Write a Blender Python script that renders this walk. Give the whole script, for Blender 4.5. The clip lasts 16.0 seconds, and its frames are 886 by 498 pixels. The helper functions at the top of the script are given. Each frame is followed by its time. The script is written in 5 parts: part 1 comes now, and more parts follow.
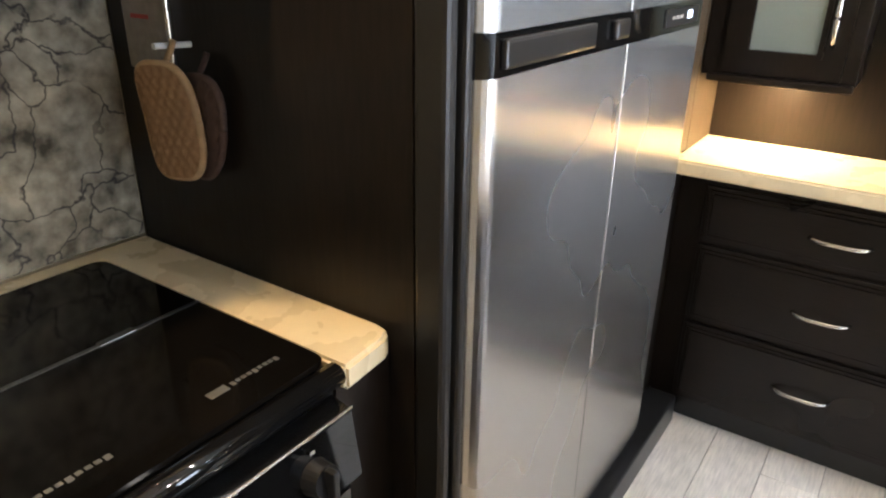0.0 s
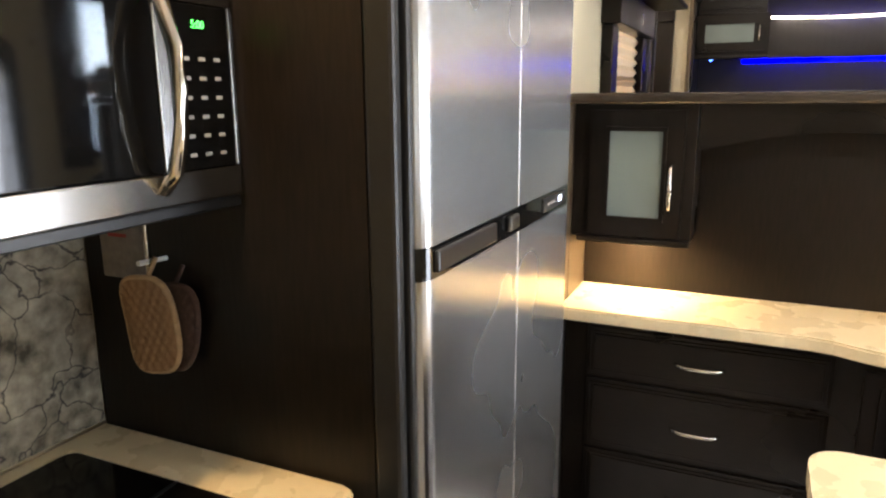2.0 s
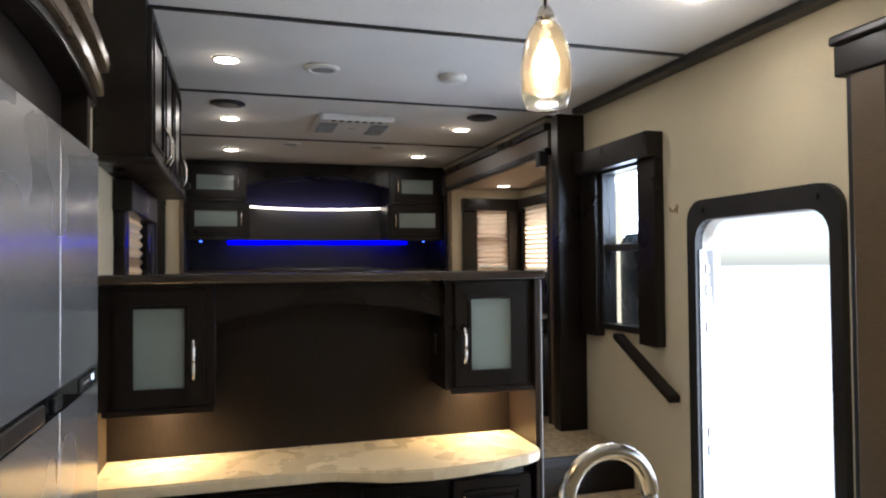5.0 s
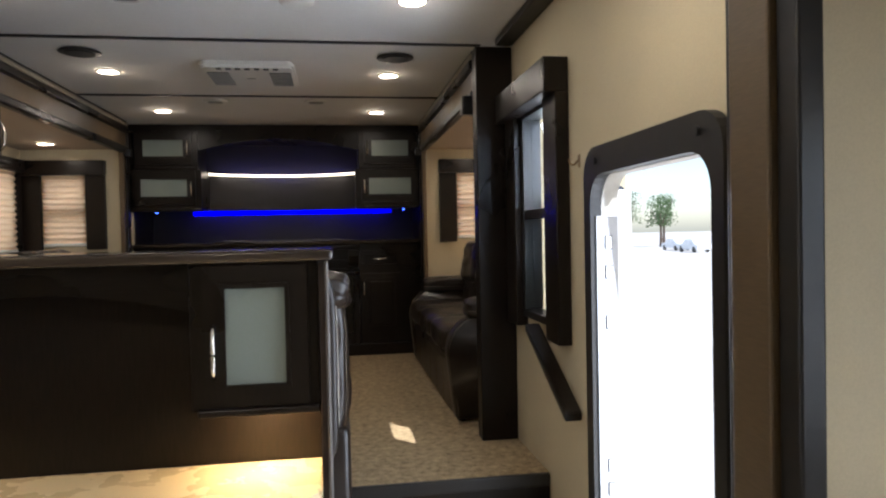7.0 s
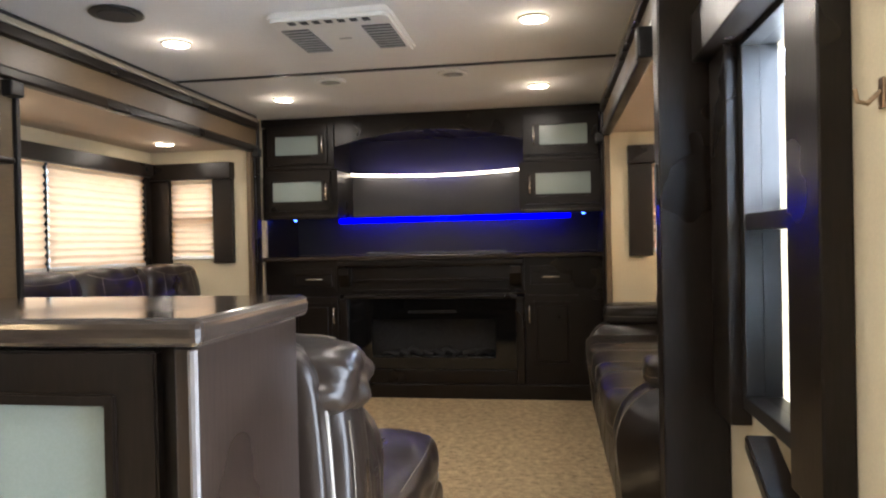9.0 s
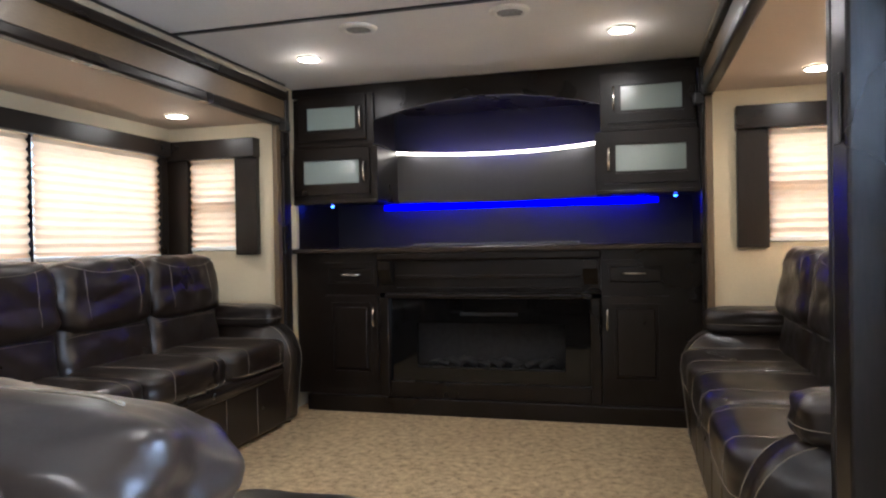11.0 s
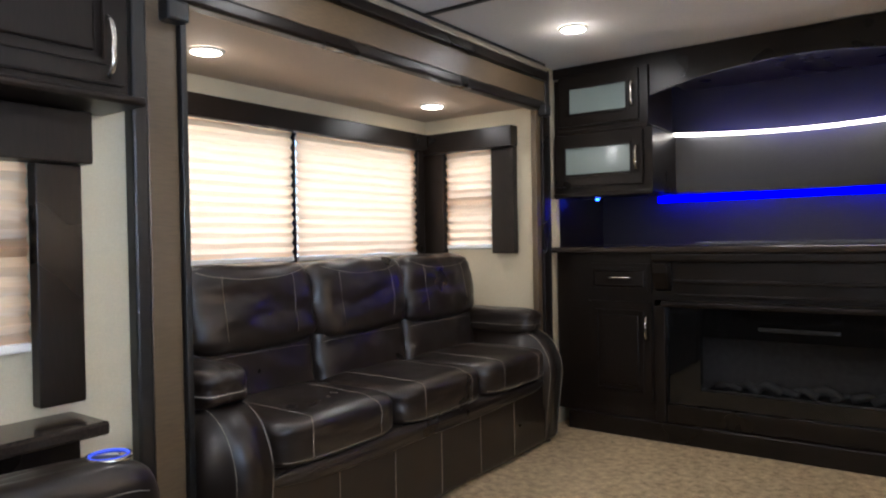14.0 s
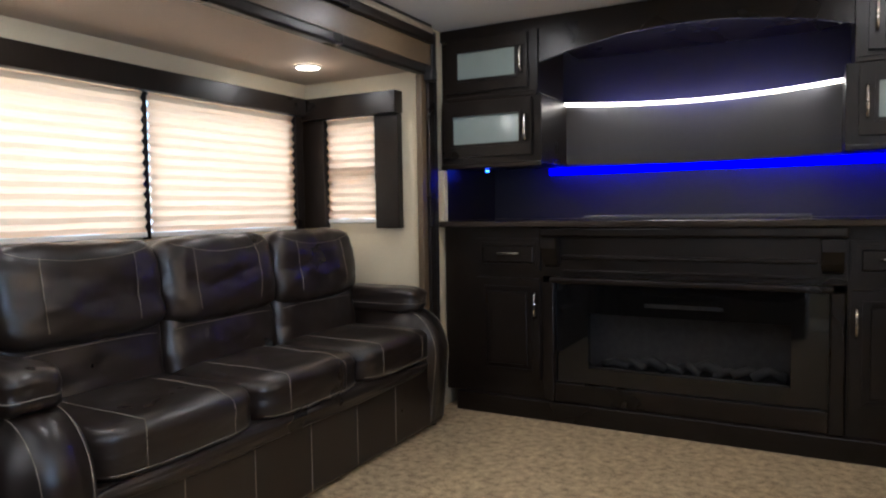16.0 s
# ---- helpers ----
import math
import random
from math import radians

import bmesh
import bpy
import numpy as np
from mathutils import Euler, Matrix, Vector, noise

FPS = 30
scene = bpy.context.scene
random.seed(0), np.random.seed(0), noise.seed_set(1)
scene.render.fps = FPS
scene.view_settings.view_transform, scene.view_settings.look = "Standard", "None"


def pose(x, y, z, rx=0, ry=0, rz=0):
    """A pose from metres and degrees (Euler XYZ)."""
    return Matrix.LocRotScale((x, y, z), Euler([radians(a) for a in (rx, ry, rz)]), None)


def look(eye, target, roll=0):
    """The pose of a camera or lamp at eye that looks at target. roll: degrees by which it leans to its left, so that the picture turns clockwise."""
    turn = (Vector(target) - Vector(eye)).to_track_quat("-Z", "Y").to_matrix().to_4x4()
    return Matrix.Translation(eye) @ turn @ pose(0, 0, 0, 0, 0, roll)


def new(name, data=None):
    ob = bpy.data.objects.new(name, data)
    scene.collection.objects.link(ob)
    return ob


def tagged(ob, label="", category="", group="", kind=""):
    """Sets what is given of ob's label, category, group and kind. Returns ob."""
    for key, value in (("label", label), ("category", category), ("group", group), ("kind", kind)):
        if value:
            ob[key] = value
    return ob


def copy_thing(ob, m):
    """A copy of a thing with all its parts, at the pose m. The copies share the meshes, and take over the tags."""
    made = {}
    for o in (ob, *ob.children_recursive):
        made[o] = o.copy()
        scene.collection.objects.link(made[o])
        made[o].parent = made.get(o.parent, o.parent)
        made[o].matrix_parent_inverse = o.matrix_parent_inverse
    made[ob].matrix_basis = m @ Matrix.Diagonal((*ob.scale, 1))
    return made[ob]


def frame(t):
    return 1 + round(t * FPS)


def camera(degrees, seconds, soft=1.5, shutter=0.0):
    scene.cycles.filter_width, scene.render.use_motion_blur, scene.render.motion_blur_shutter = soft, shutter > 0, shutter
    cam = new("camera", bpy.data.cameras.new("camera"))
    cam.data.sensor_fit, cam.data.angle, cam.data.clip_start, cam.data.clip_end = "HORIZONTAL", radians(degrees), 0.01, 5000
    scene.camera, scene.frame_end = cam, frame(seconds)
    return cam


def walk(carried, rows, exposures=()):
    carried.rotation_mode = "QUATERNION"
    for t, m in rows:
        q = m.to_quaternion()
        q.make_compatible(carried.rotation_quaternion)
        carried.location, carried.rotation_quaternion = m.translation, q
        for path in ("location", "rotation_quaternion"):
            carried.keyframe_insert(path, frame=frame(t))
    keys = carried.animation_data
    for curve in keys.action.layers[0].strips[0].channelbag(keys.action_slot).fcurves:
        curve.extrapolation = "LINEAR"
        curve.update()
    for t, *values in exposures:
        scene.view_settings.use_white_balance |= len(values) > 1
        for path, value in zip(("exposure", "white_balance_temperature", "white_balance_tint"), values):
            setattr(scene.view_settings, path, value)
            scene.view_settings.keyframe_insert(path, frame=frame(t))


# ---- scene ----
cam = camera(65.6, 16.0, soft=2.2)
PATH = [
    (0, (-0.67, 0.4, 1.445), (-1.708, 1.91, 0.643), 0.8),
    (0.5, (-0.589, 0.328, 1.465), (-1.628, 1.882, 0.755), 0.6),
    (1, (-0.586, 0.282, 1.474), (-1.632, 1.851, 0.808), 0.4),
    (1.5, (-0.598, 0.244, 1.499), (-1.623, 1.848, 0.888), 0.3),
    (2, (-0.643, 0.16, 1.599), (-1.452, 1.937, 1.163), -0.4),
    (2.5, (-0.696, 0.143, 1.674), (-1.092, 2.09, 1.445), -0.9),
    (3, (-0.766, 0.111, 1.707), (-0.9, 2.105, 1.627), -0.2),
    (3.5, (-0.838, 0.103, 1.709), (-0.759, 2.101, 1.722), -0.4),
    (4, (-0.863, 0.064, 1.679), (-0.63, 2.05, 1.73), -0.5),
    (4.5, (-0.842, -0.015, 1.643), (-0.478, 1.951, 1.699), -0.3),
    (5, (-0.734, -0.146, 1.625), (-0.163, 1.77, 1.674), -0.5),
    (5.2, (-0.653, -0.156, 1.621), (0.002, 1.734, 1.66), -0.5),
    (7.3, (0.584, 0.538, 1.644), (0.768, 2.529, 1.593), -1.4),
    (7.5, (0.643, 0.667, 1.647), (0.738, 2.664, 1.595), -1.5),
    (8, (0.72, 1.025, 1.653), (0.624, 3.022, 1.605), -1.4),
    (8.5, (0.802, 1.334, 1.668), (0.59, 3.323, 1.629), -1.4),
    (9, (0.84, 1.64, 1.685), (0.528, 3.615, 1.666), -1.2),
    (9.2, (0.844, 1.739, 1.687), (0.496, 3.709, 1.671), -1.1),
    (11.5, (0.759, 2.604, 1.619), (0.228, 4.532, 1.591), -1.1),
    (12, (0.672, 2.762, 1.627), (0.141, 4.69, 1.567), -1.2),
    (12.5, (0.579, 2.851, 1.649), (-0.051, 4.749, 1.601), -1.1),
    (13, (0.528, 2.885, 1.661), (-0.275, 4.716, 1.62), -1.4),
    (13.5, (0.529, 2.857, 1.665), (-0.481, 4.582, 1.634), -1.4),
    (14, (0.555, 2.854, 1.656), (-0.624, 4.469, 1.629), -1.0),
    (14.5, (0.567, 2.922, 1.658), (-0.702, 4.467, 1.623), -0.8),
    (15, (0.591, 3.018, 1.645), (-0.681, 4.561, 1.596), -0.8),
    (15.5, (0.569, 3.075, 1.661), (-0.61, 4.688, 1.572), -1.1),
    (16, (0.538, 3.12, 1.664), (-0.416, 4.874, 1.55), -0.9),
]
EXPOSURES = [(0.0, 2.25, 5840, 13), (1.5, 2.2, 5940, 13), (2.5, 1.95, 6240, 13), (3.5, 1.8, 6040, 13), (4.2, 1.5, 5840, 13), (5.0, 0.9, 5540, 13), (7.5, 0.78, 5940, 13), (8.5, 1.65, 5840, 13), (9.0, 2.0, 5840, 13), (11.5, 2.1, 5190, 13), (13.0, 2.1, 5190, 13), (14.0, 2.0, 5190, 13), (15.0, 1.88, 5140, 13), (16.0, 1.9, 5140, 13)]
walk(cam, [(t, look(eye, target, roll)) for t, eye, target, roll in PATH], EXPOSURES)

# ---- light ----
SUN_DIR = Vector((-1.18, 1.36, -2.7)).normalized()
world = bpy.data.worlds.new("sky")
scene.world = world
world.use_nodes = True
wn = world.node_tree.nodes
sky = wn.new("ShaderNodeTexSky")
sky.sky_type, sky.sun_disc = "NISHITA", False
sky.sun_elevation = math.asin(-SUN_DIR.z)
sky.sun_rotation = math.atan2(-SUN_DIR.x, -SUN_DIR.y)
wn["Background"].inputs["Strength"].default_value = 0.15
world.node_tree.links.new(sky.outputs[0], wn["Background"].inputs["Color"])
sun_data = bpy.data.lights.new("sun", "SUN")
sun_data.energy, sun_data.angle, sun_data.color = 5.0, radians(0.5), (1.0, 0.95, 0.87)
sun = new("sun", sun_data)
sun.rotation_euler = SUN_DIR.to_track_quat("-Z", "Y").to_euler()

PUCK_WATTS, SLIDE_WATTS, KITCHEN_WATTS = 0.95, 0.62, 2.4
WARM = (1.0, 0.89, 0.75)


def lamp(name, kind, loc, watts, color, size=0.1, size_y=0.0, aim=(0, 0, -1), beam=180.0):
    data = bpy.data.lights.new(name, kind)
    data.energy, data.color = watts, color
    if kind == "AREA":
        data.shape = "RECTANGLE" if size_y else "DISK"
        data.size, data.spread = size, radians(beam)
        if size_y:
            data.size_y = size_y
    else:
        data.shadow_soft_size = size
    ob = new(name, data)
    ob.location = loc
    ob.rotation_euler = Vector(aim).to_track_quat("-Z", "Y").to_euler()
    return ob


# ---- materials ----
def material(name, color, rough=0.5, metal=0.0, grain=(), bump=0.0, bump_scale=60.0, stretch=(1, 1, 1), spread=0.25,
             large=2.5, coat=0.0, rough_spread=0.08, spec=0.5, per_piece=0.0):
    m = bpy.data.materials.new(name)
    m.use_nodes = True
    t = m.node_tree
    n, l = t.nodes, t.links
    b = n["Principled BSDF"]
    co = n.new("ShaderNodeTexCoord")
    mp = n.new("ShaderNodeMapping")
    mp.inputs["Scale"].default_value = stretch
    l.new(co.outputs["Object"], mp.inputs["Vector"])
    fine = n.new("ShaderNodeTexNoise")
    fine.inputs["Scale"].default_value = bump_scale
    fine.inputs["Detail"].default_value = 6
    l.new(mp.outputs[0], fine.inputs["Vector"])
    wide = n.new("ShaderNodeTexNoise")
    wide.inputs["Scale"].default_value = large
    wide.inputs["Detail"].default_value = 3
    l.new(co.outputs["Object"], wide.inputs["Vector"])
    mixf = n.new("ShaderNodeMath")
    mixf.operation = "ADD"
    l.new(fine.outputs["Fac"], mixf.inputs[0])
    l.new(wide.outputs["Fac"], mixf.inputs[1])
    ramp = n.new("ShaderNodeMapRange")
    ramp.inputs["From Min"].default_value, ramp.inputs["From Max"].default_value = 0.7, 1.3
    ramp.inputs["To Min"].default_value, ramp.inputs["To Max"].default_value = 1 - spread, 1 + spread
    l.new(mixf.outputs[0], ramp.inputs["Value"])
    mul = n.new("ShaderNodeVectorMath")
    mul.operation = "SCALE"
    mul.inputs[0].default_value = color
    if per_piece:
        info = n.new("ShaderNodeObjectInfo")
        pm = n.new("ShaderNodeMapRange")
        pm.inputs["To Min"].default_value, pm.inputs["To Max"].default_value = 1 - per_piece, 1 + per_piece
        l.new(info.outputs["Random"], pm.inputs["Value"])
        pp = n.new("ShaderNodeMath")
        pp.operation = "MULTIPLY"
        l.new(pm.outputs[0], pp.inputs[0])
        l.new(ramp.outputs[0], pp.inputs[1])
        l.new(pp.outputs[0], mul.inputs["Scale"])
    else:
        l.new(ramp.outputs[0], mul.inputs["Scale"])
    l.new(mul.outputs[0], b.inputs["Base Color"])
    rr = n.new("ShaderNodeMapRange")
    rr.inputs["From Min"].default_value, rr.inputs["From Max"].default_value = 0.3, 0.7
    rr.inputs["To Min"].default_value, rr.inputs["To Max"].default_value = max(0.02, rough - rough_spread), min(1, rough + rough_spread)
    l.new(wide.outputs["Fac"], rr.inputs["Value"])
    l.new(rr.outputs[0], b.inputs["Roughness"])
    b.inputs["Metallic"].default_value = metal
    b.inputs["Specular IOR Level"].default_value = spec
    b.inputs["Coat Weight"].default_value = coat
    if bump:
        bp = n.new("ShaderNodeBump")
        bp.inputs["Strength"].default_value = bump
        bp.inputs["Distance"].default_value = 0.002
        l.new(fine.outputs["Fac"], bp.inputs["Height"])
        l.new(bp.outputs[0], b.inputs["Normal"])
    return m


def glow(name, color, strength):
    m = bpy.data.materials.new(name)
    m.use_nodes = True
    b = m.node_tree.nodes["Principled BSDF"]
    b.inputs["Base Color"].default_value = (*color, 1)
    b.inputs["Emission Color"].default_value = (*color, 1)
    b.inputs["Emission Strength"].default_value = strength
    return m


WOOD = material("espresso_wood", (0.0095, 0.0064, 0.0044), 0.32, bump=0.12, bump_scale=30, stretch=(6, 6, 0.6), spread=0.4, spec=0.28)
WOOD_X = material("espresso_wood_lengthwise", (0.0095, 0.0064, 0.0044), 0.32, bump=0.12, bump_scale=30, stretch=(0.6, 6, 6), spread=0.4, spec=0.28)
WOOD_PANEL = material("espresso_wood_panel", (0.0118, 0.0083, 0.0060), 0.4, bump=0.1, bump_scale=26, stretch=(5, 5, 0.5), spread=0.45, large=1.6, spec=0.25)
BAR_TOP = material("dark_bar_laminate", (0.035, 0.026, 0.02), 0.13, bump=0.02, bump_scale=40, stretch=(0.5, 4, 4), spread=0.35)
WALL = material("beige_wallboard", (0.60, 0.52, 0.35), 0.75, bump=0.12, bump_scale=180, spread=0.06, large=3)
CEILING = material("ceiling_board", (0.78, 0.76, 0.72), 0.8, bump=0.2, bump_scale=120, spread=0.05)
# off-white board coloured darker: the slide-outs' weaker light is put into the colour
DIM_SLIDE_CEILING = material("dimmed_slide_ceiling_board", (0.46, 0.38, 0.29), 0.7, bump=0.15, bump_scale=120, spread=0.05)
TRIM_BLACK = material("black_trim", (0.012, 0.011, 0.010), 0.4, spread=0.2)
TRIM_TAN = material("tan_trim", (0.105, 0.072, 0.038), 0.42, bump=0.1, bump_scale=50, stretch=(4, 0.5, 4), spread=0.2)
CREAM_TRIM = material("cream_trim", (0.30, 0.26, 0.19), 0.4, spread=0.08)
COUNTER = material("cream_solid_surface", (0.78, 0.65, 0.41), 0.28, bump=0.02, bump_scale=60, spread=0.035, large=9)
STEEL = material("brushed_steel", (0.49, 0.48, 0.465), 0.27, metal=1.0, bump=0.03, bump_scale=90, stretch=(20, 20, 0.4), spread=0.04, large=1.2, rough_spread=0.02)
_tan = STEEL.node_tree.nodes.new("ShaderNodeTangent")
_tan.direction_type, _tan.axis = "RADIAL", "Z"
STEEL.node_tree.links.new(_tan.outputs[0], STEEL.node_tree.nodes["Principled BSDF"].inputs["Tangent"])
STEEL.node_tree.nodes["Principled BSDF"].inputs["Anisotropic"].default_value = 0.75
STEEL_DARK = material("fridge_side_steel", (0.20, 0.19, 0.175), 0.35, metal=1.0, spread=0.1)
CHROME = material("satin_nickel", (0.72, 0.68, 0.60), 0.2, metal=1.0, spread=0.05)
BLACK_GLOSS = material("black_glass", (0.005, 0.005, 0.005), 0.05, spread=0.2, rough_spread=0.02, spec=0.5)
COOK_GLASS = material("black_cooktop_glass", (0.004, 0.0035, 0.003), 0.07, spread=0.3, rough_spread=0.02, spec=0.22, large=9)
BLACK_PLASTIC = material("black_plastic", (0.012, 0.012, 0.012), 0.35, spread=0.2)
DIM_PRINT = material("dim_print", (0.09, 0.088, 0.08), 0.5)
GREY_PRINT = material("grey_print", (0.35, 0.34, 0.31), 0.5)
WHITE_PLASTIC = material("white_plastic", (0.78, 0.76, 0.70), 0.4, spread=0.04)
GRILLE = material("dark_grille", (0.03, 0.03, 0.03), 0.6)
NICHE = material("grey_brown_laminate", (0.021, 0.019, 0.019), 0.48, bump=0.06, bump_scale=40, stretch=(0.6, 6, 6), spread=0.2)
# the espresso panel wood lightened, with daylight from the door in its colour
DAYLIT_END_PANEL = material("daylit_brown_end_panel", (0.024, 0.0155, 0.0112), 0.34, bump=0.1, bump_scale=26, stretch=(5, 5, 0.5), spread=0.4, large=3)
FROST = material("frosted_glass", (0.24, 0.285, 0.265), 0.14, bump=0.03, bump_scale=300, spread=0.06, large=4)
LEATHER = material("brown_leather", (0.0165, 0.0112, 0.0082), 0.30, bump=0.08, bump_scale=190, spread=0.12, large=4, rough_spread=0.03, spec=0.5)
THREAD = material("pale_thread", (0.23, 0.20, 0.155), 0.7)
CARPET = material("beige_carpet", (0.39, 0.295, 0.170), 0.95, bump=1.0, bump_scale=190, spread=0.45, large=30, spec=0.1)
PLANK = material("grey_vinyl_plank", (0.74, 0.69, 0.61), 0.36, bump=0.1, bump_scale=22, stretch=(7, 0.6, 1), spread=0.22, large=6, per_piece=0.09)
SUBFLOOR = material("plank_joint", (0.36, 0.32, 0.27), 0.8)
FIREBRICK = material("firebox_black", (0.006, 0.006, 0.006), 0.5, spread=0.3)
LOG = material("grey_log", (0.013, 0.012, 0.011), 0.8, bump=0.6, bump_scale=40, spread=0.5)
MITT = material("tan_quilt", (0.20, 0.108, 0.044), 0.9, bump=0.4, bump_scale=150, spread=0.15)
MITT_EDGE = material("tan_binding", (0.32, 0.20, 0.095), 0.85)
GROUND = material("pale_concrete", (0.42, 0.41, 0.38), 0.9, bump=0.3, bump_scale=3, spread=0.15, large=0.3)
PAINT_WHITE = material("white_body_paint", (0.75, 0.75, 0.74), 0.3, spread=0.04)
PAINT_DARK = material("dark_body_paint", (0.03, 0.035, 0.045), 0.25)
BARK = material("bark", (0.10, 0.07, 0.05), 0.9, bump=0.8, bump_scale=20)
LEAF = material("leaf", (0.06, 0.11, 0.03), 0.6, spread=0.5, large=1.0)
LED_WHITE = glow("led_white", (1.0, 0.83, 0.60), 2.8)
# emission that draws the hidden blue strip's glow on the back wall
BLUE_WALL_GLOW = glow("blue_wall_glow", (0.005, 0.002, 1.0), 0.22)
LED_DOT = glow("led_blue_dot", (0.04, 0.10, 1.0), 6.0)
PUCK_LENS = glow("puck_lens", (1.0, 0.84, 0.60), 14.0)
BULB = glow("bulb", (1.0, 0.86, 0.62), 22.0)
CUP_LIGHT = glow("cup_light", (0.08, 0.14, 1.0), 0.07)
PIPING = material("pale_piping", (0.46, 0.43, 0.38), 0.6)
GREEN_DIGIT = glow("green_digit", (0.08, 0.9, 0.08), 1.5)


def shade_cloth():
    m = bpy.data.materials.new("pleated_shade_cloth")
    m.use_nodes = True
    n, l = m.node_tree.nodes, m.node_tree.links
    out = n["Material Output"]
    b = n["Principled BSDF"]
    b.inputs["Base Color"].default_value = (0.66, 0.55, 0.44, 1)
    b.inputs["Roughness"].default_value = 0.9
    tr = n.new("ShaderNodeBsdfTranslucent")
    noise_t = n.new("ShaderNodeTexNoise")
    noise_t.inputs["Scale"].default_value = 9
    ramp = n.new("ShaderNodeMix")
    ramp.data_type = "RGBA"
    ramp.inputs[6].default_value = (0.90, 0.56, 0.29, 1)
    ramp.inputs[7].default_value = (0.97, 0.71, 0.44, 1)
    l.new(noise_t.outputs["Fac"], ramp.inputs[0])
    l.new(ramp.outputs[2], tr.inputs["Color"])
    mx = n.new("ShaderNodeMixShader")
    mx.inputs[0].default_value = 0.94
    l.new(b.outputs[0], mx.inputs[1])
    l.new(tr.outputs[0], mx.inputs[2])
    l.new(mx.outputs[0], out.inputs["Surface"])
    return m


def clear_glass(name, tint=(1, 1, 1), rough=0.0):
    m = bpy.data.materials.new(name)
    m.use_nodes = True
    b = m.node_tree.nodes["Principled BSDF"]
    b.inputs["Base Color"].default_value = (*tint, 1)
    b.inputs["Roughness"].default_value = rough
    b.inputs["Transmission Weight"].default_value = 1.0
    b.inputs["IOR"].default_value = 1.45
    return m


def marble():
    m = material("veined_marble", (0.34, 0.30, 0.22), 0.03, spread=0.75, large=9, bump_scale=30, rough_spread=0.01, spec=0.6)
    n, l = m.node_tree.nodes, m.node_tree.links
    b = n["Principled BSDF"]
    src = b.inputs["Base Color"].links[0].from_socket
    co = n.new("ShaderNodeTexCoord")
    nz = n.new("ShaderNodeTexNoise")
    nz.inputs["Scale"].default_value = 5
    nz.inputs["Detail"].default_value = 5
    l.new(co.outputs["Object"], nz.inputs["Vector"])
    vo = n.new("ShaderNodeTexVoronoi")
    vo.feature = "DISTANCE_TO_EDGE"
    vo.inputs["Scale"].default_value = 9
    add = n.new("ShaderNodeVectorMath")
    add.operation = "MULTIPLY_ADD"
    add.inputs[1].default_value = (0.35, 0.35, 0.35)
    l.new(nz.outputs["Color"], add.inputs[0])
    l.new(co.outputs["Object"], add.inputs[2])
    l.new(add.outputs[0], vo.inputs["Vector"])
    thr = n.new("ShaderNodeMapRange")
    thr.inputs["From Min"].default_value, thr.inputs["From Max"].default_value = 0.0, 0.035
    l.new(vo.outputs["Distance"], thr.inputs["Value"])
    gate = n.new("ShaderNodeTexNoise")
    gate.inputs["Scale"].default_value = 4
    l.new(co.outputs["Object"], gate.inputs["Vector"])
    gr = n.new("ShaderNodeMapRange")
    gr.inputs["From Min"].default_value, gr.inputs["From Max"].default_value = 0.42, 0.50
    l.new(gate.outputs["Fac"], gr.inputs["Value"])
    mxm = n.new("ShaderNodeMath")
    mxm.operation = "MAXIMUM"
    l.new(thr.outputs[0], mxm.inputs[0])
    l.new(gr.outputs[0], mxm.inputs[1])
    mix = n.new("ShaderNodeMix")
    mix.data_type = "RGBA"
    mix.inputs[6].default_value = (0.05, 0.045, 0.045, 1)
    l.new(mxm.outputs[0], mix.inputs[0])
    l.new(src, mix.inputs[7])
    l.new(mix.outputs[2], b.inputs["Base Color"])
    return m


SHADE = shade_cloth()
GLASS = clear_glass("window_glass", (0.93, 0.96, 0.97))
AMBER_GLASS = clear_glass("smoked_pendant_glass", (1.0, 0.86, 0.62), 0.18)
MARBLE = marble()

# ---- building helpers ----
BASE = {}


def thing(name, loc, label, category, group="", kind=""):
    ob = new(name)
    ob.location = loc
    ob.empty_display_size = 0.1
    BASE[ob.name] = Vector(loc)
    return tagged(ob, label, category, group, kind)


def part(name, bm, mat, parent=None, label="", smooth=False, loc=None):
    """A bmesh in world coordinates as one mesh object under its parent."""
    base = BASE[parent.name] if parent else Vector(loc or (0, 0, 0))
    bmesh.ops.translate(bm, verts=bm.verts, vec=-base)
    me = bpy.data.meshes.new(name)
    bm.normal_update()
    bm.to_mesh(me)
    bm.free()
    me.materials.append(mat)
    if smooth:
        for p in me.polygons:
            p.use_smooth = True
    ob = new(name, me)
    if parent:
        ob.parent = parent
    else:
        ob.location = base
    BASE[ob.name] = base
    if label:
        ob["label"] = label
    return ob


def add_box(bm, x0, x1, y0, y1, z0, z1, bevel=0.0, segs=2):
    x0, x1 = sorted((x0, x1)); y0, y1 = sorted((y0, y1)); z0, z1 = sorted((z0, z1))
    r = bmesh.ops.create_cube(bm, size=1.0)
    vs = r["verts"]
    for v in vs:
        v.co = Vector((x0 + (v.co.x + 0.5) * (x1 - x0), y0 + (v.co.y + 0.5) * (y1 - y0), z0 + (v.co.z + 0.5) * (z1 - z0)))
    if bevel:
        es = list({e for v in vs for e in v.link_edges})
        bmesh.ops.bevel(bm, geom=es, offset=bevel, segments=segs, affect="EDGES", profile=0.5)
    return bm


def box(x0, x1, y0, y1, z0, z1, bevel=0.0, segs=2):
    return add_box(bmesh.new(), x0, x1, y0, y1, z0, z1, bevel, segs)


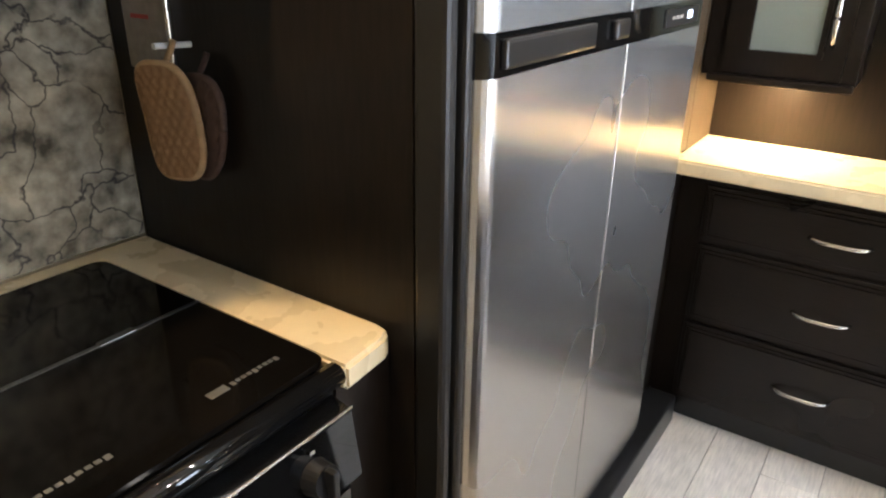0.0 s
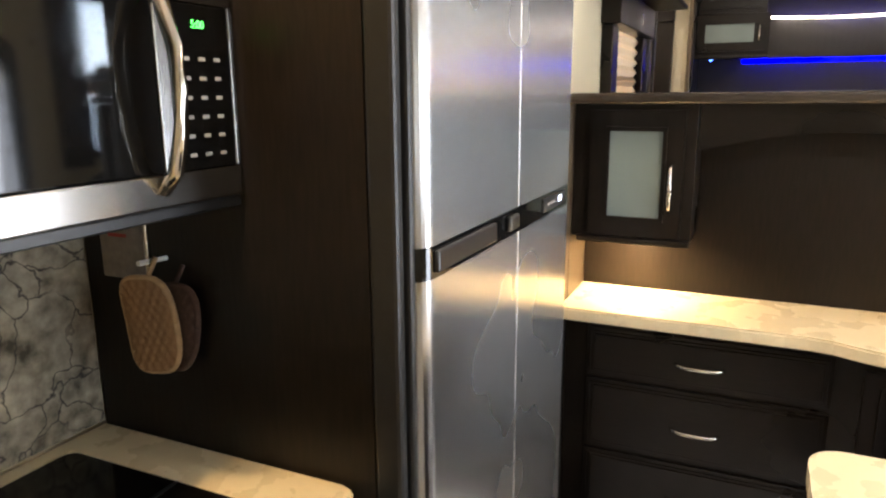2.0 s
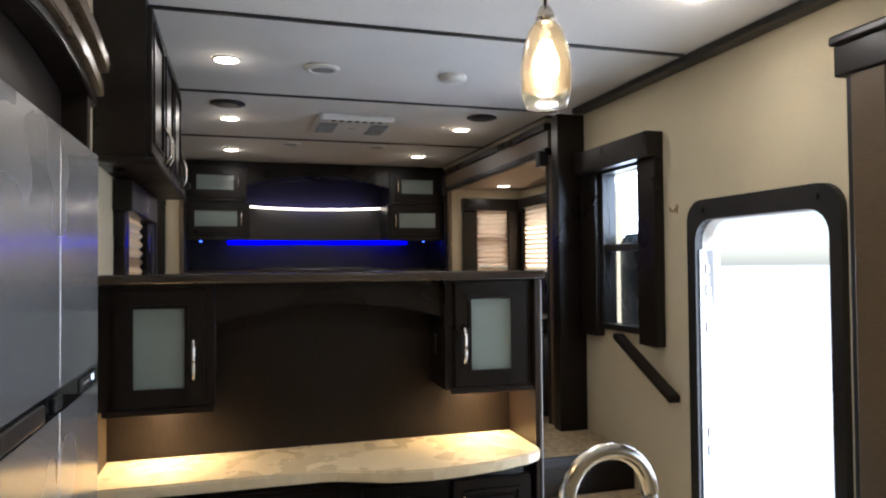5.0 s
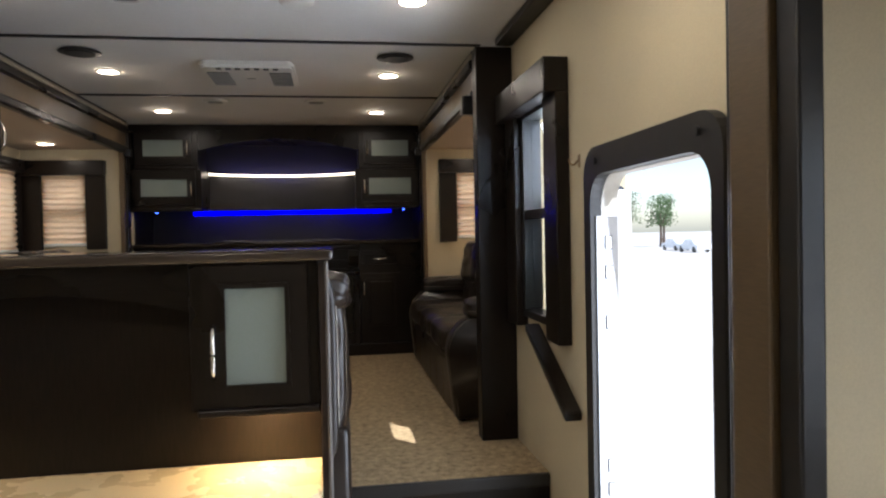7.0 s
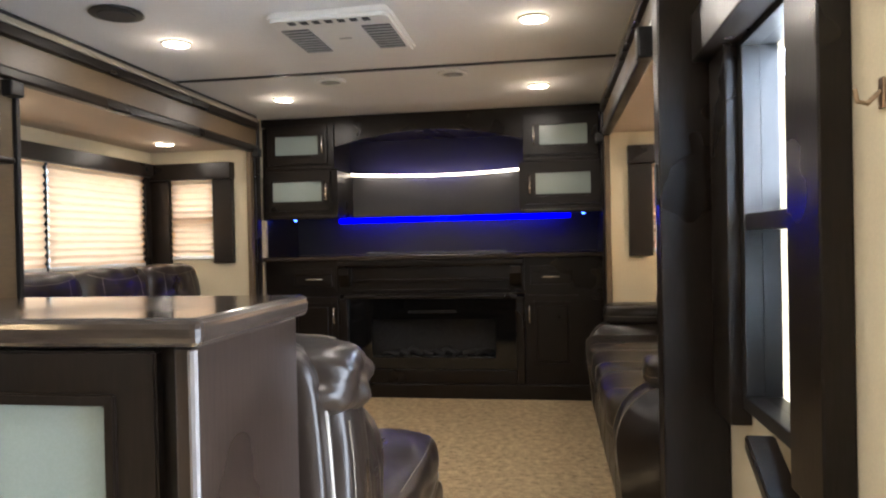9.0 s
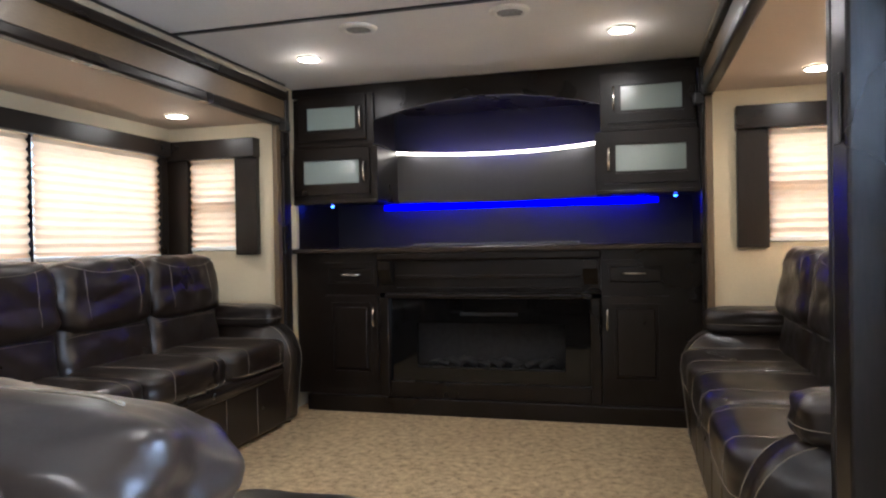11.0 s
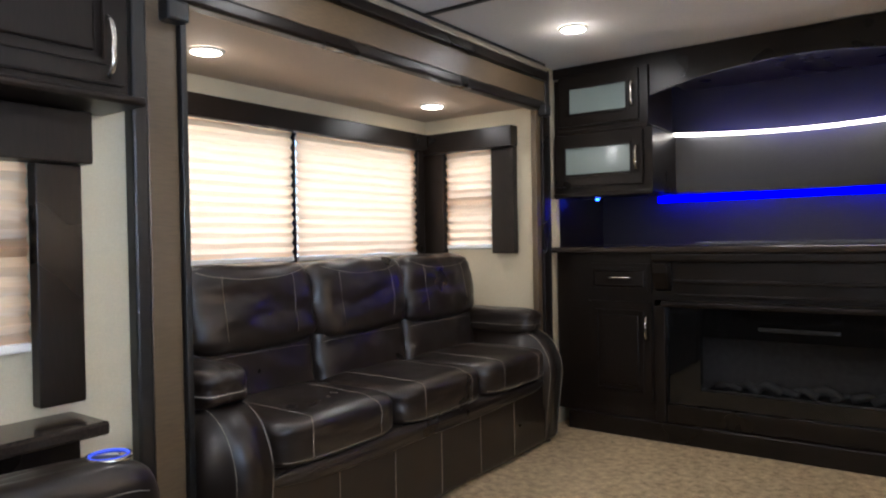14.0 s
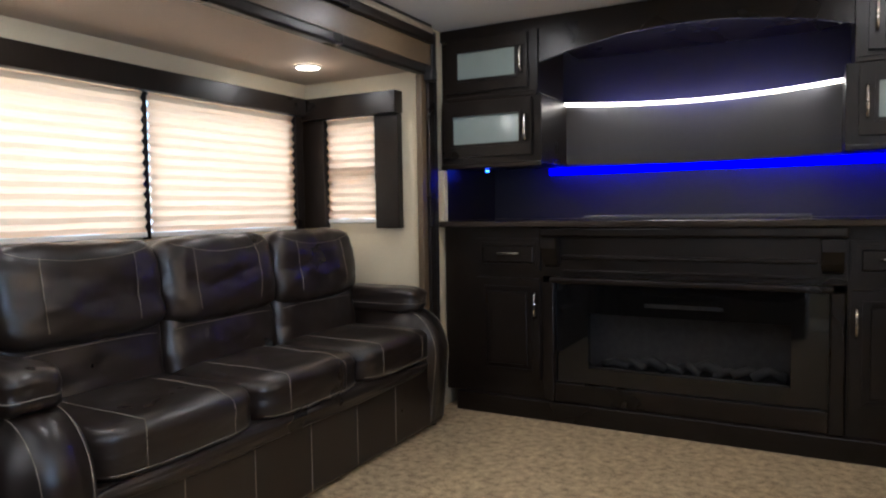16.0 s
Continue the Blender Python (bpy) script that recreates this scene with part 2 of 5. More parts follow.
def cyl(a, b, r, segs=20, r2=None, bm=None):
    bm = bm or bmesh.new()
    a, b = Vector(a), Vector(b)
    d = b - a
    m = Matrix.Translation((a + b) / 2) @ d.to_track_quat("Z", "Y").to_matrix().to_4x4()
    bmesh.ops.create_cone(bm, cap_ends=True, segments=segs, radius1=r, radius2=r if r2 is None else r2, depth=d.length, matrix=m)
    return bm


def tube(points, r, segs=8, bm=None):
    bm = bm or bmesh.new()
    pts = [Vector(p) for p in points]
    rings = []
    for i, p in enumerate(pts):
        d = (pts[min(i + 1, len(pts) - 1)] - pts[max(i - 1, 0)]).normalized()
        q = d.to_track_quat("Z", "Y")
        rings.append([bm.verts.new(p + q @ Vector((r * math.cos(6.28318 * k / segs), r * math.sin(6.28318 * k / segs), 0))) for k in range(segs)])
    for a, b in zip(rings, rings[1:]):
        for k in range(segs):
            bm.faces.new((a[k], a[(k + 1) % segs], b[(k + 1) % segs], b[k]))
    bm.faces.new(rings[0][::-1])
    bm.faces.new(rings[-1])
    return bm


def prism(outline, axis, a, b, bevel=0.0):
    """An outline of pairs, pushed from a to b along the axis. x: pairs are (y, z); y: (x, z); z: (x, y)."""
    bm = bmesh.new()
    def at(p, w):
        return {"x": (w, p[0], p[1]), "y": (p[0], w, p[1]), "z": (p[0], p[1], w)}[axis]
    lo = [bm.verts.new(at(p, a)) for p in outline]
    hi = [bm.verts.new(at(p, b)) for p in outline]
    n = len(outline)
    bm.faces.new(lo); bm.faces.new(hi)
    for i in range(n):
        bm.faces.new((lo[i], lo[(i + 1) % n], hi[(i + 1) % n], hi[i]))
    bmesh.ops.recalc_face_normals(bm, faces=bm.faces)
    if bevel:
        es = [e for e in bm.edges if e.calc_face_angle(0) > 0.6]
        bmesh.ops.bevel(bm, geom=es, offset=bevel, segments=2, affect="EDGES")
    return bm


def lathe(profile, centre, segs=28, bm=None):
    bm = bm or bmesh.new()
    cx, cy = centre
    rings = [[bm.verts.new((cx + r * math.cos(6.28318 * k / segs), cy + r * math.sin(6.28318 * k / segs), z)) for k in range(segs)] for r, z in profile]
    for a, b in zip(rings, rings[1:]):
        for k in range(segs):
            bm.faces.new((a[k], a[(k + 1) % segs], b[(k + 1) % segs], b[k]))
    bmesh.ops.recalc_face_normals(bm, faces=bm.faces)
    return bm


def structure(name, bm, mat, label="", smooth=False, category=""):
    return tagged(part(name, bm, mat, None, label, smooth), label, category, "", "structure")


def wall_with_holes(name, axis, at0, at1, a0, a1, z0, z1, holes, mat, label):
    """A wall slab across the axis from at0 to at1, from a0 to a1 along it, with openings (a0, a1, z0, z1) through it."""
    bm = bmesh.new()
    cuts = sorted({a0, a1, *[h[0] for h in holes], *[h[1] for h in holes]})
    for c0, c1 in zip(cuts, cuts[1:]):
        mid = (c0 + c1) / 2
        spans, z = [], z0
        for h in sorted([h for h in holes if h[0] < mid < h[1]], key=lambda h: h[2]):
            if h[2] > z:
                spans.append((z, h[2]))
            z = h[3]
        if z < z1:
            spans.append((z, z1))
        for s0, s1 in spans:
            if axis == "x":
                add_box(bm, at0, at1, c0, c1, s0, s1)
            else:
                add_box(bm, c0, c1, at0, at1, s0, s1)
    return structure(name, bm, mat, label, category="wall")


CEIL, LIVING = 2.595, 0.607
LW, RW = -1.215, 1.335
# ---- floors ----
structure("floor", box(-2.0, 2.05, -1.7, 3.18, -0.06, -0.006), SUBFLOOR, "grey vinyl plank kitchen floor on its dark underlay", category="floor")
bm = box(-1.27, 0.45, 2.74, 6.98, 0.0, LIVING)
add_box(bm, 0.45, 1.34, 3.182, 6.98, 0.0, LIVING)
structure("floor_living", bm, CARPET, "raised living room floor covered in mottled beige carpet", category="floor")
for s in (-1, 1):
    x0, x1 = (1.3405, 2.0) if s > 0 else (-2.0, -1.2705)
    structure("slide_floor", box(x0, x1, 3.90, 6.18, 0.45, LIVING), CARPET, "carpeted floor of a slide-out", category="floor")
structure("stair_nosing", box(0.455, 1.33, 3.165, 3.19, LIVING - 0.05, LIVING + 0.006, 0.006), TRIM_BLACK, "black metal edge along the top stair", category="stair")
for i, (y0, z1) in enumerate(((2.62, 0.202), (2.90, 0.405))):
    bm = box(0.455, 1.333, y0, 3.18, 0.0 if i == 0 else 0.202, z1 - 0.001)
    structure("stair_step", bm, CARPET, "carpeted step up to the living room", category="stair")
    structure("stair_nosing", box(0.457, 1.33, y0 - 0.012, y0 + 0.015, z1 - 0.05, z1 + 0.004, 0.005), TRIM_BLACK, "black metal edge along a stair", category="stair")
    structure("stair_riser", box(0.457, 1.33, y0 - 0.008, y0 - 0.001, 0.0 if i == 0 else 0.205, z1 - 0.05), WOOD, "dark wooden stair riser", category="stair")
structure("stair_riser", box(0.457, 1.33, 3.172, 3.179, 0.405, LIVING - 0.05), WOOD, "dark wooden stair riser", category="stair")

# ---- walls ----
wall_with_holes("wall_right", "x", RW, RW + 0.06, -1.7, 3.888, -0.06, CEIL, [(1.81, 2.60, -0.06, 1.84), (3.03, 3.47, 1.25, 2.19), (-1.1, 1.58, 0.12, 2.30)], WALL, "beige textured wallboard wall with entry door and window")
wall_with_holes("wall_left", "x", LW - 0.06, LW, 2.14, 3.95, -0.06, CEIL, [(2.98, 3.595, 1.41, 1.90)], WALL, "beige textured wallboard wall behind the recliner seat")
structure("wall_back", box(-2.0, 2.05, -1.76, -1.7, -0.06, CEIL), WALL, "plain beige wall that closes the kitchen", category="wall")
structure("wall_nose", box(-1.30, 1.30, 6.99, 7.05, 0.0, CEIL), WALL, "wall behind the entertainment centre", category="wall")
for s in (-1, 1):
    structure("wall_return", box(s * 1.215, s * 1.28, 6.19, 6.99, LIVING, CEIL), WALL, "narrow beige wall beside the entertainment centre", category="wall")

# ---- ceiling ----
structure("ceiling", box(-1.30, 1.398, -1.7, 7.05, CEIL, CEIL + 0.05), CEILING, "white ceiling board", category="ceiling")
bm = bmesh.new()
for y in (-0.1, 1.25, 2.57, 3.80, 5.14):
    add_box(bm, -1.19, 1.245 if y < 3.7 else 1.20, y - 0.016, y + 0.016, CEIL - 0.008, CEIL - 0.0005, 0.003, 1)
structure("ceiling_trim", bm, TRIM_BLACK, "black batten over a ceiling joint", category="trim")
structure("ceiling_trim", box(1.25, 1.334, -1.7, 3.69, CEIL - 0.035, CEIL - 0.001, 0.006), TRIM_BLACK, "black strip along the ceiling edge", category="trim")

# ---- living room slide-outs, one each side ----
SLIDE_Z = 2.36
for s, side in ((-1, "left"), (1, "right")):
    inner = 1.215
    big = (4.30, 5.98, 1.565, 2.19)
    wall_with_holes("slide_outer_wall", "x", s * 1.95, s * 2.01, 3.89, 6.19, LIVING, SLIDE_Z + 0.05, [big], WALL, "beige outer wall of a slide-out with a wide window")
    a0, a1 = sorted((s * 1.47, s * 1.79))
    b0, b1 = sorted((s * inner, s * 1.95))
    wall_with_holes("slide_end_wall", "y", 6.13, 6.19, b0, b1, LIVING, SLIDE_Z + 0.05, [(a0, a1, 1.60, 2.17)], WALL, "beige end wall of a slide-out with a narrow window")
    structure("slide_end_wall", box(s * (1.28 if s < 0 else 1.30), s * 1.95, 3.89, 3.95, LIVING, SLIDE_Z + 0.05), WALL, "plain beige end wall of a slide-out", category="wall")
    structure("slide_ceiling", box(s * 1.22, s * 2.01, 3.95, 6.13, SLIDE_Z, SLIDE_Z + 0.05), DIM_SLIDE_CEILING, "ceiling of a slide-out, off-white with its dimness in the colour", category="ceiling")
    # header over the opening: tan board with dark mouldings above and below
    hd = structure("slide_header", box(s * 1.185, s * 1.218, 3.9, 6.19, 2.386, 2.497), TRIM_TAN, "tan header board over a slide-out opening", category="trim")
    part("moulding", box(s * 1.165, s * 1.221, 3.9, 6.19, 2.335, 2.386, 0.012, 3), WOOD, hd, "dark lower moulding")
    part("moulding", box(s * 1.16, s * 1.225, 3.9, 6.19, 2.497, 2.546, 0.010, 3), WOOD, hd, "dark upper moulding")
    part("moulding", box(s * 1.175, s * 1.225, 3.9, 6.19, 2.5752, CEIL - 0.002, 0.002, 1), TRIM_BLACK, hd, "black ceiling edge")
    part("moulding", box(s * 1.166, s * 1.225, 3.9, 6.19, 2.5462, 2.575, 0.006, 3), CREAM_TRIM, hd, "pale cream strip")
    # far jamb
    fj = structure("slide_jamb", box(s * 1.165, s * 1.222, 6.13, 6.19, LIVING, 2.335, 0.008), WOOD, "dark jamb of a slide-out opening", category="trim")
    part("tan_strip", box(s * 1.18, s * 1.214, 6.08, 6.128, LIVING, 2.334, 0.006), TRIM_TAN, fj, "tan strip")
    part("black_strip", box(s * 1.175, s * 1.22, 6.192, 6.235, LIVING, CEIL - 0.03, 0.006), TRIM_BLACK, fj, "black strip")
    part("bracket", box(s * 1.13, s * 1.18, 6.10, 6.16, 2.30, 2.36, 0.008), BLACK_PLASTIC, fj)
    # window dressing on the end wall
    val = thing("window_valance", (s * 1.63, 6.12, 2.15), "dark wooden valance over a narrow window", "valance", "window valances")
    part("valance_board", box(s * 1.32, s * 1.946, 6.055, 6.129, 2.155, 2.268, 0.004), WOOD_X, val)
    part("side_board", box(s * 1.325, s * 1.468, 6.085, 6.129, 1.575, 2.1545, 0.004), WOOD, val)
    part("side_board", box(s * 1.795, s * 1.945, 6.085, 6.129, 1.575, 2.1545, 0.004), WOOD, val)
    val = thing("window_valance", (s * 1.93, 5.1, 2.17), "long dark wooden valance over a wide window", "valance", "window valances")
    part("valance_board", box(s * 1.88, s * 1.949, 3.96, 6.05, 2.175, 2.268, 0.004), WOOD, val)
    part("side_board", box(s * 1.905, s * 1.949, 5.992, 6.05, 1.56, 2.1745, 0.004), WOOD, val)


def window(name, axis, at, a0, a1, z0, z1, label, split="h", depth=0.05, frame_mat=None, fw=0.022):
    """A framed window in a wall hole; axis names the wall's normal."""
    w = thing(name, (at, (a0 + a1) / 2, z0) if axis == "x" else ((a0 + a1) / 2, at, z0), label, "window", "", "structure")
    fm = frame_mat or TRIM_BLACK
    def b(c0, c1, d0, d1, e0, e1, bev=0.003):
        return box(e0, e1, c0, c1, d0, d1, bev) if axis == "x" else box(c0, c1, e0, e1, d0, d1, bev)
    lo, hi = at - depth / 2, at + depth / 2
    part("window_frame", b(a0, a1, z0, z0 + fw, lo, hi), fm, w)
    part("window_frame", b(a0, a1, z1 - fw, z1, lo, hi), fm, w)
    part("window_frame", b(a0, a0 + fw, z0 + fw, z1 - fw, lo, hi), fm, w)
    part("window_frame", b(a1 - fw, a1, z0 + fw, z1 - fw, lo, hi), fm, w)
    if split == "h":
        m = (z0 + z1) / 2
        part("mid_rail", b(a0 + fw, a1 - fw, m - 0.02, m + 0.02, lo + 0.005, hi - 0.005), fm, w)
        spans = [(a0 + fw, a1 - fw, z0 + fw, m - 0.02), (a0 + fw, a1 - fw, m + 0.02, z1 - fw)]
    else:
        m = split
        part("mullion", b(m - 0.02, m + 0.02, z0 + fw, z1 - fw, lo + 0.005, hi - 0.005), fm, w)
        spans = [(a0 + fw, m - 0.02, z0 + fw, z1 - fw), (m + 0.02, a1 - fw, z0 + fw, z1 - fw)]
    for c0, c1, d0, d1 in spans:
        p = part("pane", b(c0, c1, d0, d1, at - 0.002, at + 0.002, 0), GLASS, w)
        p.visible_shadow = False
    return w


def pleated_shade(axis, at, a0, a1, z0, z1, label, inward):
    """A pleated cloth shade with its bottom rail; inward: the sign of the way into the room."""
    bm = bmesh.new()
    n = max(8, round((z1 - z0) / 0.0225))
    rows = []
    cols = 6
    for i in range(n + 1):
        z = z1 - (z1 - z0) * i / n
        d = at + inward * (0.016 if i % 2 else 0.0)
        row = []
        for j in range(cols + 1):
            a = a0 + (a1 - a0) * j / cols
            zz = z + 0.002 * math.sin(j * 2.1 + i * 0.7)
            row.append(bm.verts.new((d, a, zz) if axis == "x" else (a, d, zz)))
        rows.append(row)
    for r0, r1 in zip(rows, rows[1:]):
        for j in range(cols):
            bm.faces.new((r0[j], r0[j + 1], r1[j + 1], r1[j]))
    t = thing("pleated_shade", (at, (a0 + a1) / 2, z0) if axis == "x" else ((a0 + a1) / 2, at, z0), label, "window shade", "pleated shades")
    part("cloth", bm, SHADE, t)
    if axis == "x":
        part("bottom_rail", box(at - 0.004, at + inward * 0.016, a0, a1, z0 - 0.022, z0 - 0.001, 0.003), WHITE_PLASTIC, t)
    else:
        part("bottom_rail", box(a0, a1, at - 0.004, at + inward * 0.016, z0 - 0.022, z0 - 0.001, 0.003), WHITE_PLASTIC, t)
    return t


for s in (-1, 1):
    window("window_slide_wide", "x", s * 1.98, 4.30, 5.98, 1.565, 2.19, "wide black-framed window behind pleated shades", split=5.07)
    for y0, y1 in ((4.25, 5.056), (5.084, 5.991)):
        lamp("window_daylight", "AREA", (s * 2.40, (y0 + y1) / 2, 2.33), 1.1, (0.96, 0.97, 1.0), y1 - y0, 0.7, (-s, 0, -1.0), 80.0)
        pleated_shade("x", s * 1.935, y0, y1, 1.59, 2.19, "lowered pleated cream shade glowing with daylight", -s)
    structure("window_mullion", box(s * 1.932, s * 1.95, 5.055, 5.085, 1.56, 2.18), WOOD, "dark strip between two shades", category="trim")
    a0, a1 = sorted((s * 1.47, s * 1.79))
    window("window_slide_narrow", "y", 6.16, a0, a1, 1.60, 2.17, "narrow black-framed window behind a pleated shade")
    lamp("window_daylight", "AREA", ((a0 + a1) / 2, 6.60, 2.33), 0.55, (0.96, 0.97, 1.0), a1 - a0, 0.65, (0, -1, -1.0), 80.0)
    pleated_shade("y", 6.118, a0 + 0.003, a1 - 0.003, 1.625, 2.17, "lowered pleated cream shade glowing with daylight", -1)
window("window_left", "x", LW - 0.03, 2.98, 3.595, 1.41, 1.90, "black-framed window with a pleated shade")
pleated_shade("x", LW + 0.006, 2.985, 3.59, 1.43, 1.90, "lowered pleated cream shade glowing with daylight", 1)
val = thing("window_valance", (LW, 3.3, 1.86), "dark wooden valance over a side window", "valance", "window valances")
part("valance_board", box(LW + 0.001, LW + 0.075, 2.85, 3.72, 1.857, 1.985, 0.004), WOOD, val)
part("side_board", box(LW + 0.001, LW + 0.045, 3.597, 3.705, 1.272, 1.856, 0.004), WOOD, val)
part("side_board", box(LW + 0.001, LW + 0.045, 2.87, 2.978, 1.272, 1.856, 0.004), WOOD, val)

# left jamb of the slide opening
lj = structure("slide_jamb", box(-1.225, -1.175, 3.845, 3.89, LIVING, 2.33, 0.008), TRIM_BLACK, "black and tan jamb of a slide-out opening", category="trim")
part("tan_strip", box(-1.22, -1.183, 3.892, 3.985, LIVING, 2.33, 0.004), TRIM_TAN, lj, "tan strip")
part("black_strip", box(-1.22, -1.17, 3.987, 4.008, LIVING, 2.33, 0.004), TRIM_BLACK, lj, "black strip")
part("bracket", box(-1.19, -1.14, 3.93, 4.0, 2.27, 2.33, 0.008), BLACK_PLASTIC, lj)
# dark post at the right-hand slide opening
post = structure("slide_post", box(1.15, 1.334, 3.69, 3.78, LIVING, CEIL - 0.037, 0.006), WOOD, "dark wooden post at the head of the stairs", category="trim")
part("tan_strip", box(1.185, 1.225, 3.782, 3.90, LIVING, 2.33, 0.004), TRIM_TAN, post, "tan strip")
part("black_strip", box(1.18, 1.23, 3.902, 3.93, LIVING, 2.33, 0.004), TRIM_BLACK, post, "black strip")
part("bracket", box(1.12, 1.19, 3.90, 3.96, 2.26, 2.36, 0.008), BLACK_PLASTIC, post)
part("switch_plate", box(1.144, 1.1505, 3.715, 3.75, 1.78, 1.90, 0.003), BLACK_PLASTIC, post)

# ---- right wall: window, entry door, handrail ----
window("window_entry", "x", RW + 0.02, 3.03, 3.47, 1.25, 2.19, "two-pane sliding window with a rounded black frame", depth=0.09, fw=0.035)
val = thing("window_valance", (RW, 3.25, 2.17), "dark wooden valance and side boards round a window", "valance", "window valances")
part("valance_board", box(1.235, 1.334, 2.865, 3.645, 2.17, 2.30, 0.004), WOOD, val)
part("side_board", box(1.280, 1.334, 2.865, 3.028, 1.205, 2.1695, 0.004), WOOD, val)
part("side_board", box(1.280, 1.334, 3.472, 3.645, 1.205, 2.1695, 0.004), WOOD, val)
rail = thing("handrail", (1.24, 2.9, 1.1), "dark wooden handrail sloping down beside the stairs", "handrail")
def slope_board(y0, z0, y1, z1, h, x0, x1):
    return prism([(y0, z0), (y1, z1), (y1, z1 - h), (y0, z0 - h)], "x", x0, x1, 0.004)
part("rail", slope_board(3.25, 1.245, 2.735, 0.985, 0.034, 1.255, 1.320), WOOD, rail)
part("bracket", tube([(1.288, 3.12, 1.148), (1.290, 3.12, 1.120), (1.334, 3.12, 1.110)], 0.008), CHROME, rail)
part("bracket", tube([(1.288, 2.85, 1.012), (1.290, 2.85, 0.984), (1.334, 2.85, 0.974)], 0.008), CHROME, rail)


def rounded_rect(a0, a1, z0, z1, r, n=6):
    pts = []
    for ca, cz, st in ((a1 - r, z1 - r, 0), (a0 + r, z1 - r, 90), (a0 + r, z0 + r, 180), (a1 - r, z0 + r, 270)):
        for k in range(n + 1):
            t = radians(st + 90 * k / n)
            pts.append((ca + r * math.cos(t), cz + r * math.sin(t)))
    return pts


def ring(outer, inner, axis, a, b):
    bm = bmesh.new()
    def at(p, w):
        return {"x": (w, p[0], p[1]), "y": (p[0], w, p[1]), "z": (p[0], p[1], w)}[axis]
    n = len(outer)
    vs = [[bm.verts.new(at(p, w)) for p in loop] for loop, w in ((outer, a), (inner, a), (inner, b), (outer, b))]
    for q in range(4):
        u, v = vs[q], vs[(q + 1) % 4]
        for i in range(n):
            bm.faces.new((u[i], u[(i + 1) % n], v[(i + 1) % n], v[i]))
    bmesh.ops.recalc_face_normals(bm, faces=bm.faces)
    return bm


entry = thing("door_1", (RW, 2.2, 0.0), "entry doorway with a rounded black frame, standing open", "door", "", "structure")
part("door_frame", ring(rounded_rect(1.775, 2.645, -0.05, 1.918, 0.10), rounded_rect(1.828, 2.585, -0.02, 1.826, 0.10), "x", 1.305, 1.344), TRIM_BLACK, entry)
part("jamb", ring(rounded_rect(1.795, 2.625, -0.04, 1.86, 0.10), rounded_rect(1.830, 2.583, -0.018, 1.824, 0.10), "x", 1.3445, 1.40), WHITE_PLASTIC, entry, "pale door jamb")
for y, z in ((2.53, 1.870), (1.88, 1.870)):
    part("screw_cap", cyl((1.306, y, z), (1.296, y, z), 0.012), BLACK_PLASTIC, entry)
part("jamb_liner", box(1.322, 1.399, 2.576, 2.5845, 0.03, 1.69, 0.002), material("bright_aluminium", (0.42, 0.43, 0.45), 0.4, metal=0.5, spread=0.08), entry, "bright aluminium hinge side")
for z in (1.60, 1.50, 1.33, 0.84, 0.76):
    # black backing a little larger than the hinge draws the shade round it
    part("hinge_painted_shadow", box(1.351, 1.377, 2.573, 2.5758, z - 0.024, z + 0.024, 0.001), BLACK_PLASTIC, entry)
    part("hinge_plate", box(1.353, 1.375, 2.570, 2.5728, z - 0.021, z + 0.021, 0.001), STEEL, entry)
# the leaf, swung outwards nearly flat to the side of the vehicle
LEAF_M = Matrix.Translation((1.42, 2.63, 0)) @ Matrix.Rotation(radians(-1), 4, "Z")
def leaf(bm):
    bmesh.ops.transform(bm, matrix=LEAF_M, verts=bm.verts)
    return bm
dl = thing("entry_door_leaf", (1.41, 2.63, 0.0), "dark entry door with a tinted window, swung open outside", "door")
part("panel", leaf(ring(rounded_rect(0.0, 0.82, -0.02, 1.80, 0.09), rounded_rect(0.14, 0.60, 0.95, 1.62, 0.06), "x", 0.0, 0.045)), PAINT_DARK, dl)
p = part("pane", leaf(prism(rounded_rect(0.13, 0.61, 0.94, 1.63, 0.06), "x", 0.02, 0.026)), clear_glass("tinted_glass", (0.25, 0.28, 0.30)), dl)
part("hinge_edge", leaf(box(-0.003, 0.048, -0.012, -0.0005, 0.0, 1.78, 0.002)), PAINT_WHITE, dl, "white door edge")
hook = thing("wall_hook", (RW, 2.761, 1.88), "small bronze coat hook on the wall", "hook")
part("plate", box(1.330, 1.3345, 2.752, 2.770, 1.872, 1.918, 0.002), material("bronze", (0.45, 0.33, 0.22), 0.3, metal=1.0), hook)
part("hook_arm", tube([(1.331, 2.761, 1.898), (1.312, 2.761, 1.880), (1.298, 2.761, 1.884), (1.294, 2.761, 1.902)], 0.004), bpy.data.materials["bronze"], hook)

# trimmed opening of the kitchen slide-out on the right, further back
kt = structure("slide_jamb_kitchen", box(1.275, 1.334, 1.690, 1.715, 0.0, 2.266, 0.006), TRIM_BLACK, "black and brown jamb of the dining slide-out", category="trim")
part("tan_strip", box(1.265, 1.333, 1.555, 1.688, 0.0, 2.266, 0.006), TRIM_TAN, kt, "brown strip")
part("header", box(1.255, 1.334, -1.1, 1.745, 2.268, 2.375, 0.006), WOOD, kt, "dark header")
part("header_moulding", box(1.240, 1.334, -1.1, 1.755, 2.376, 2.412, 0.010, 3), WOOD, kt, "dark crown moulding")
part("black_strip", box(1.28, 1.334, 1.49, 1.553, 0.0, 2.266, 0.006), TRIM_BLACK, kt)
wall_with_holes("slide_outer_wall", "x", 1.98, 2.04, -1.2, 1.64, 0.0, 2.36, [(-0.75, 1.25, 0.95, 1.95)], WALL, "beige outer wall of the dining slide-out with a wide window")
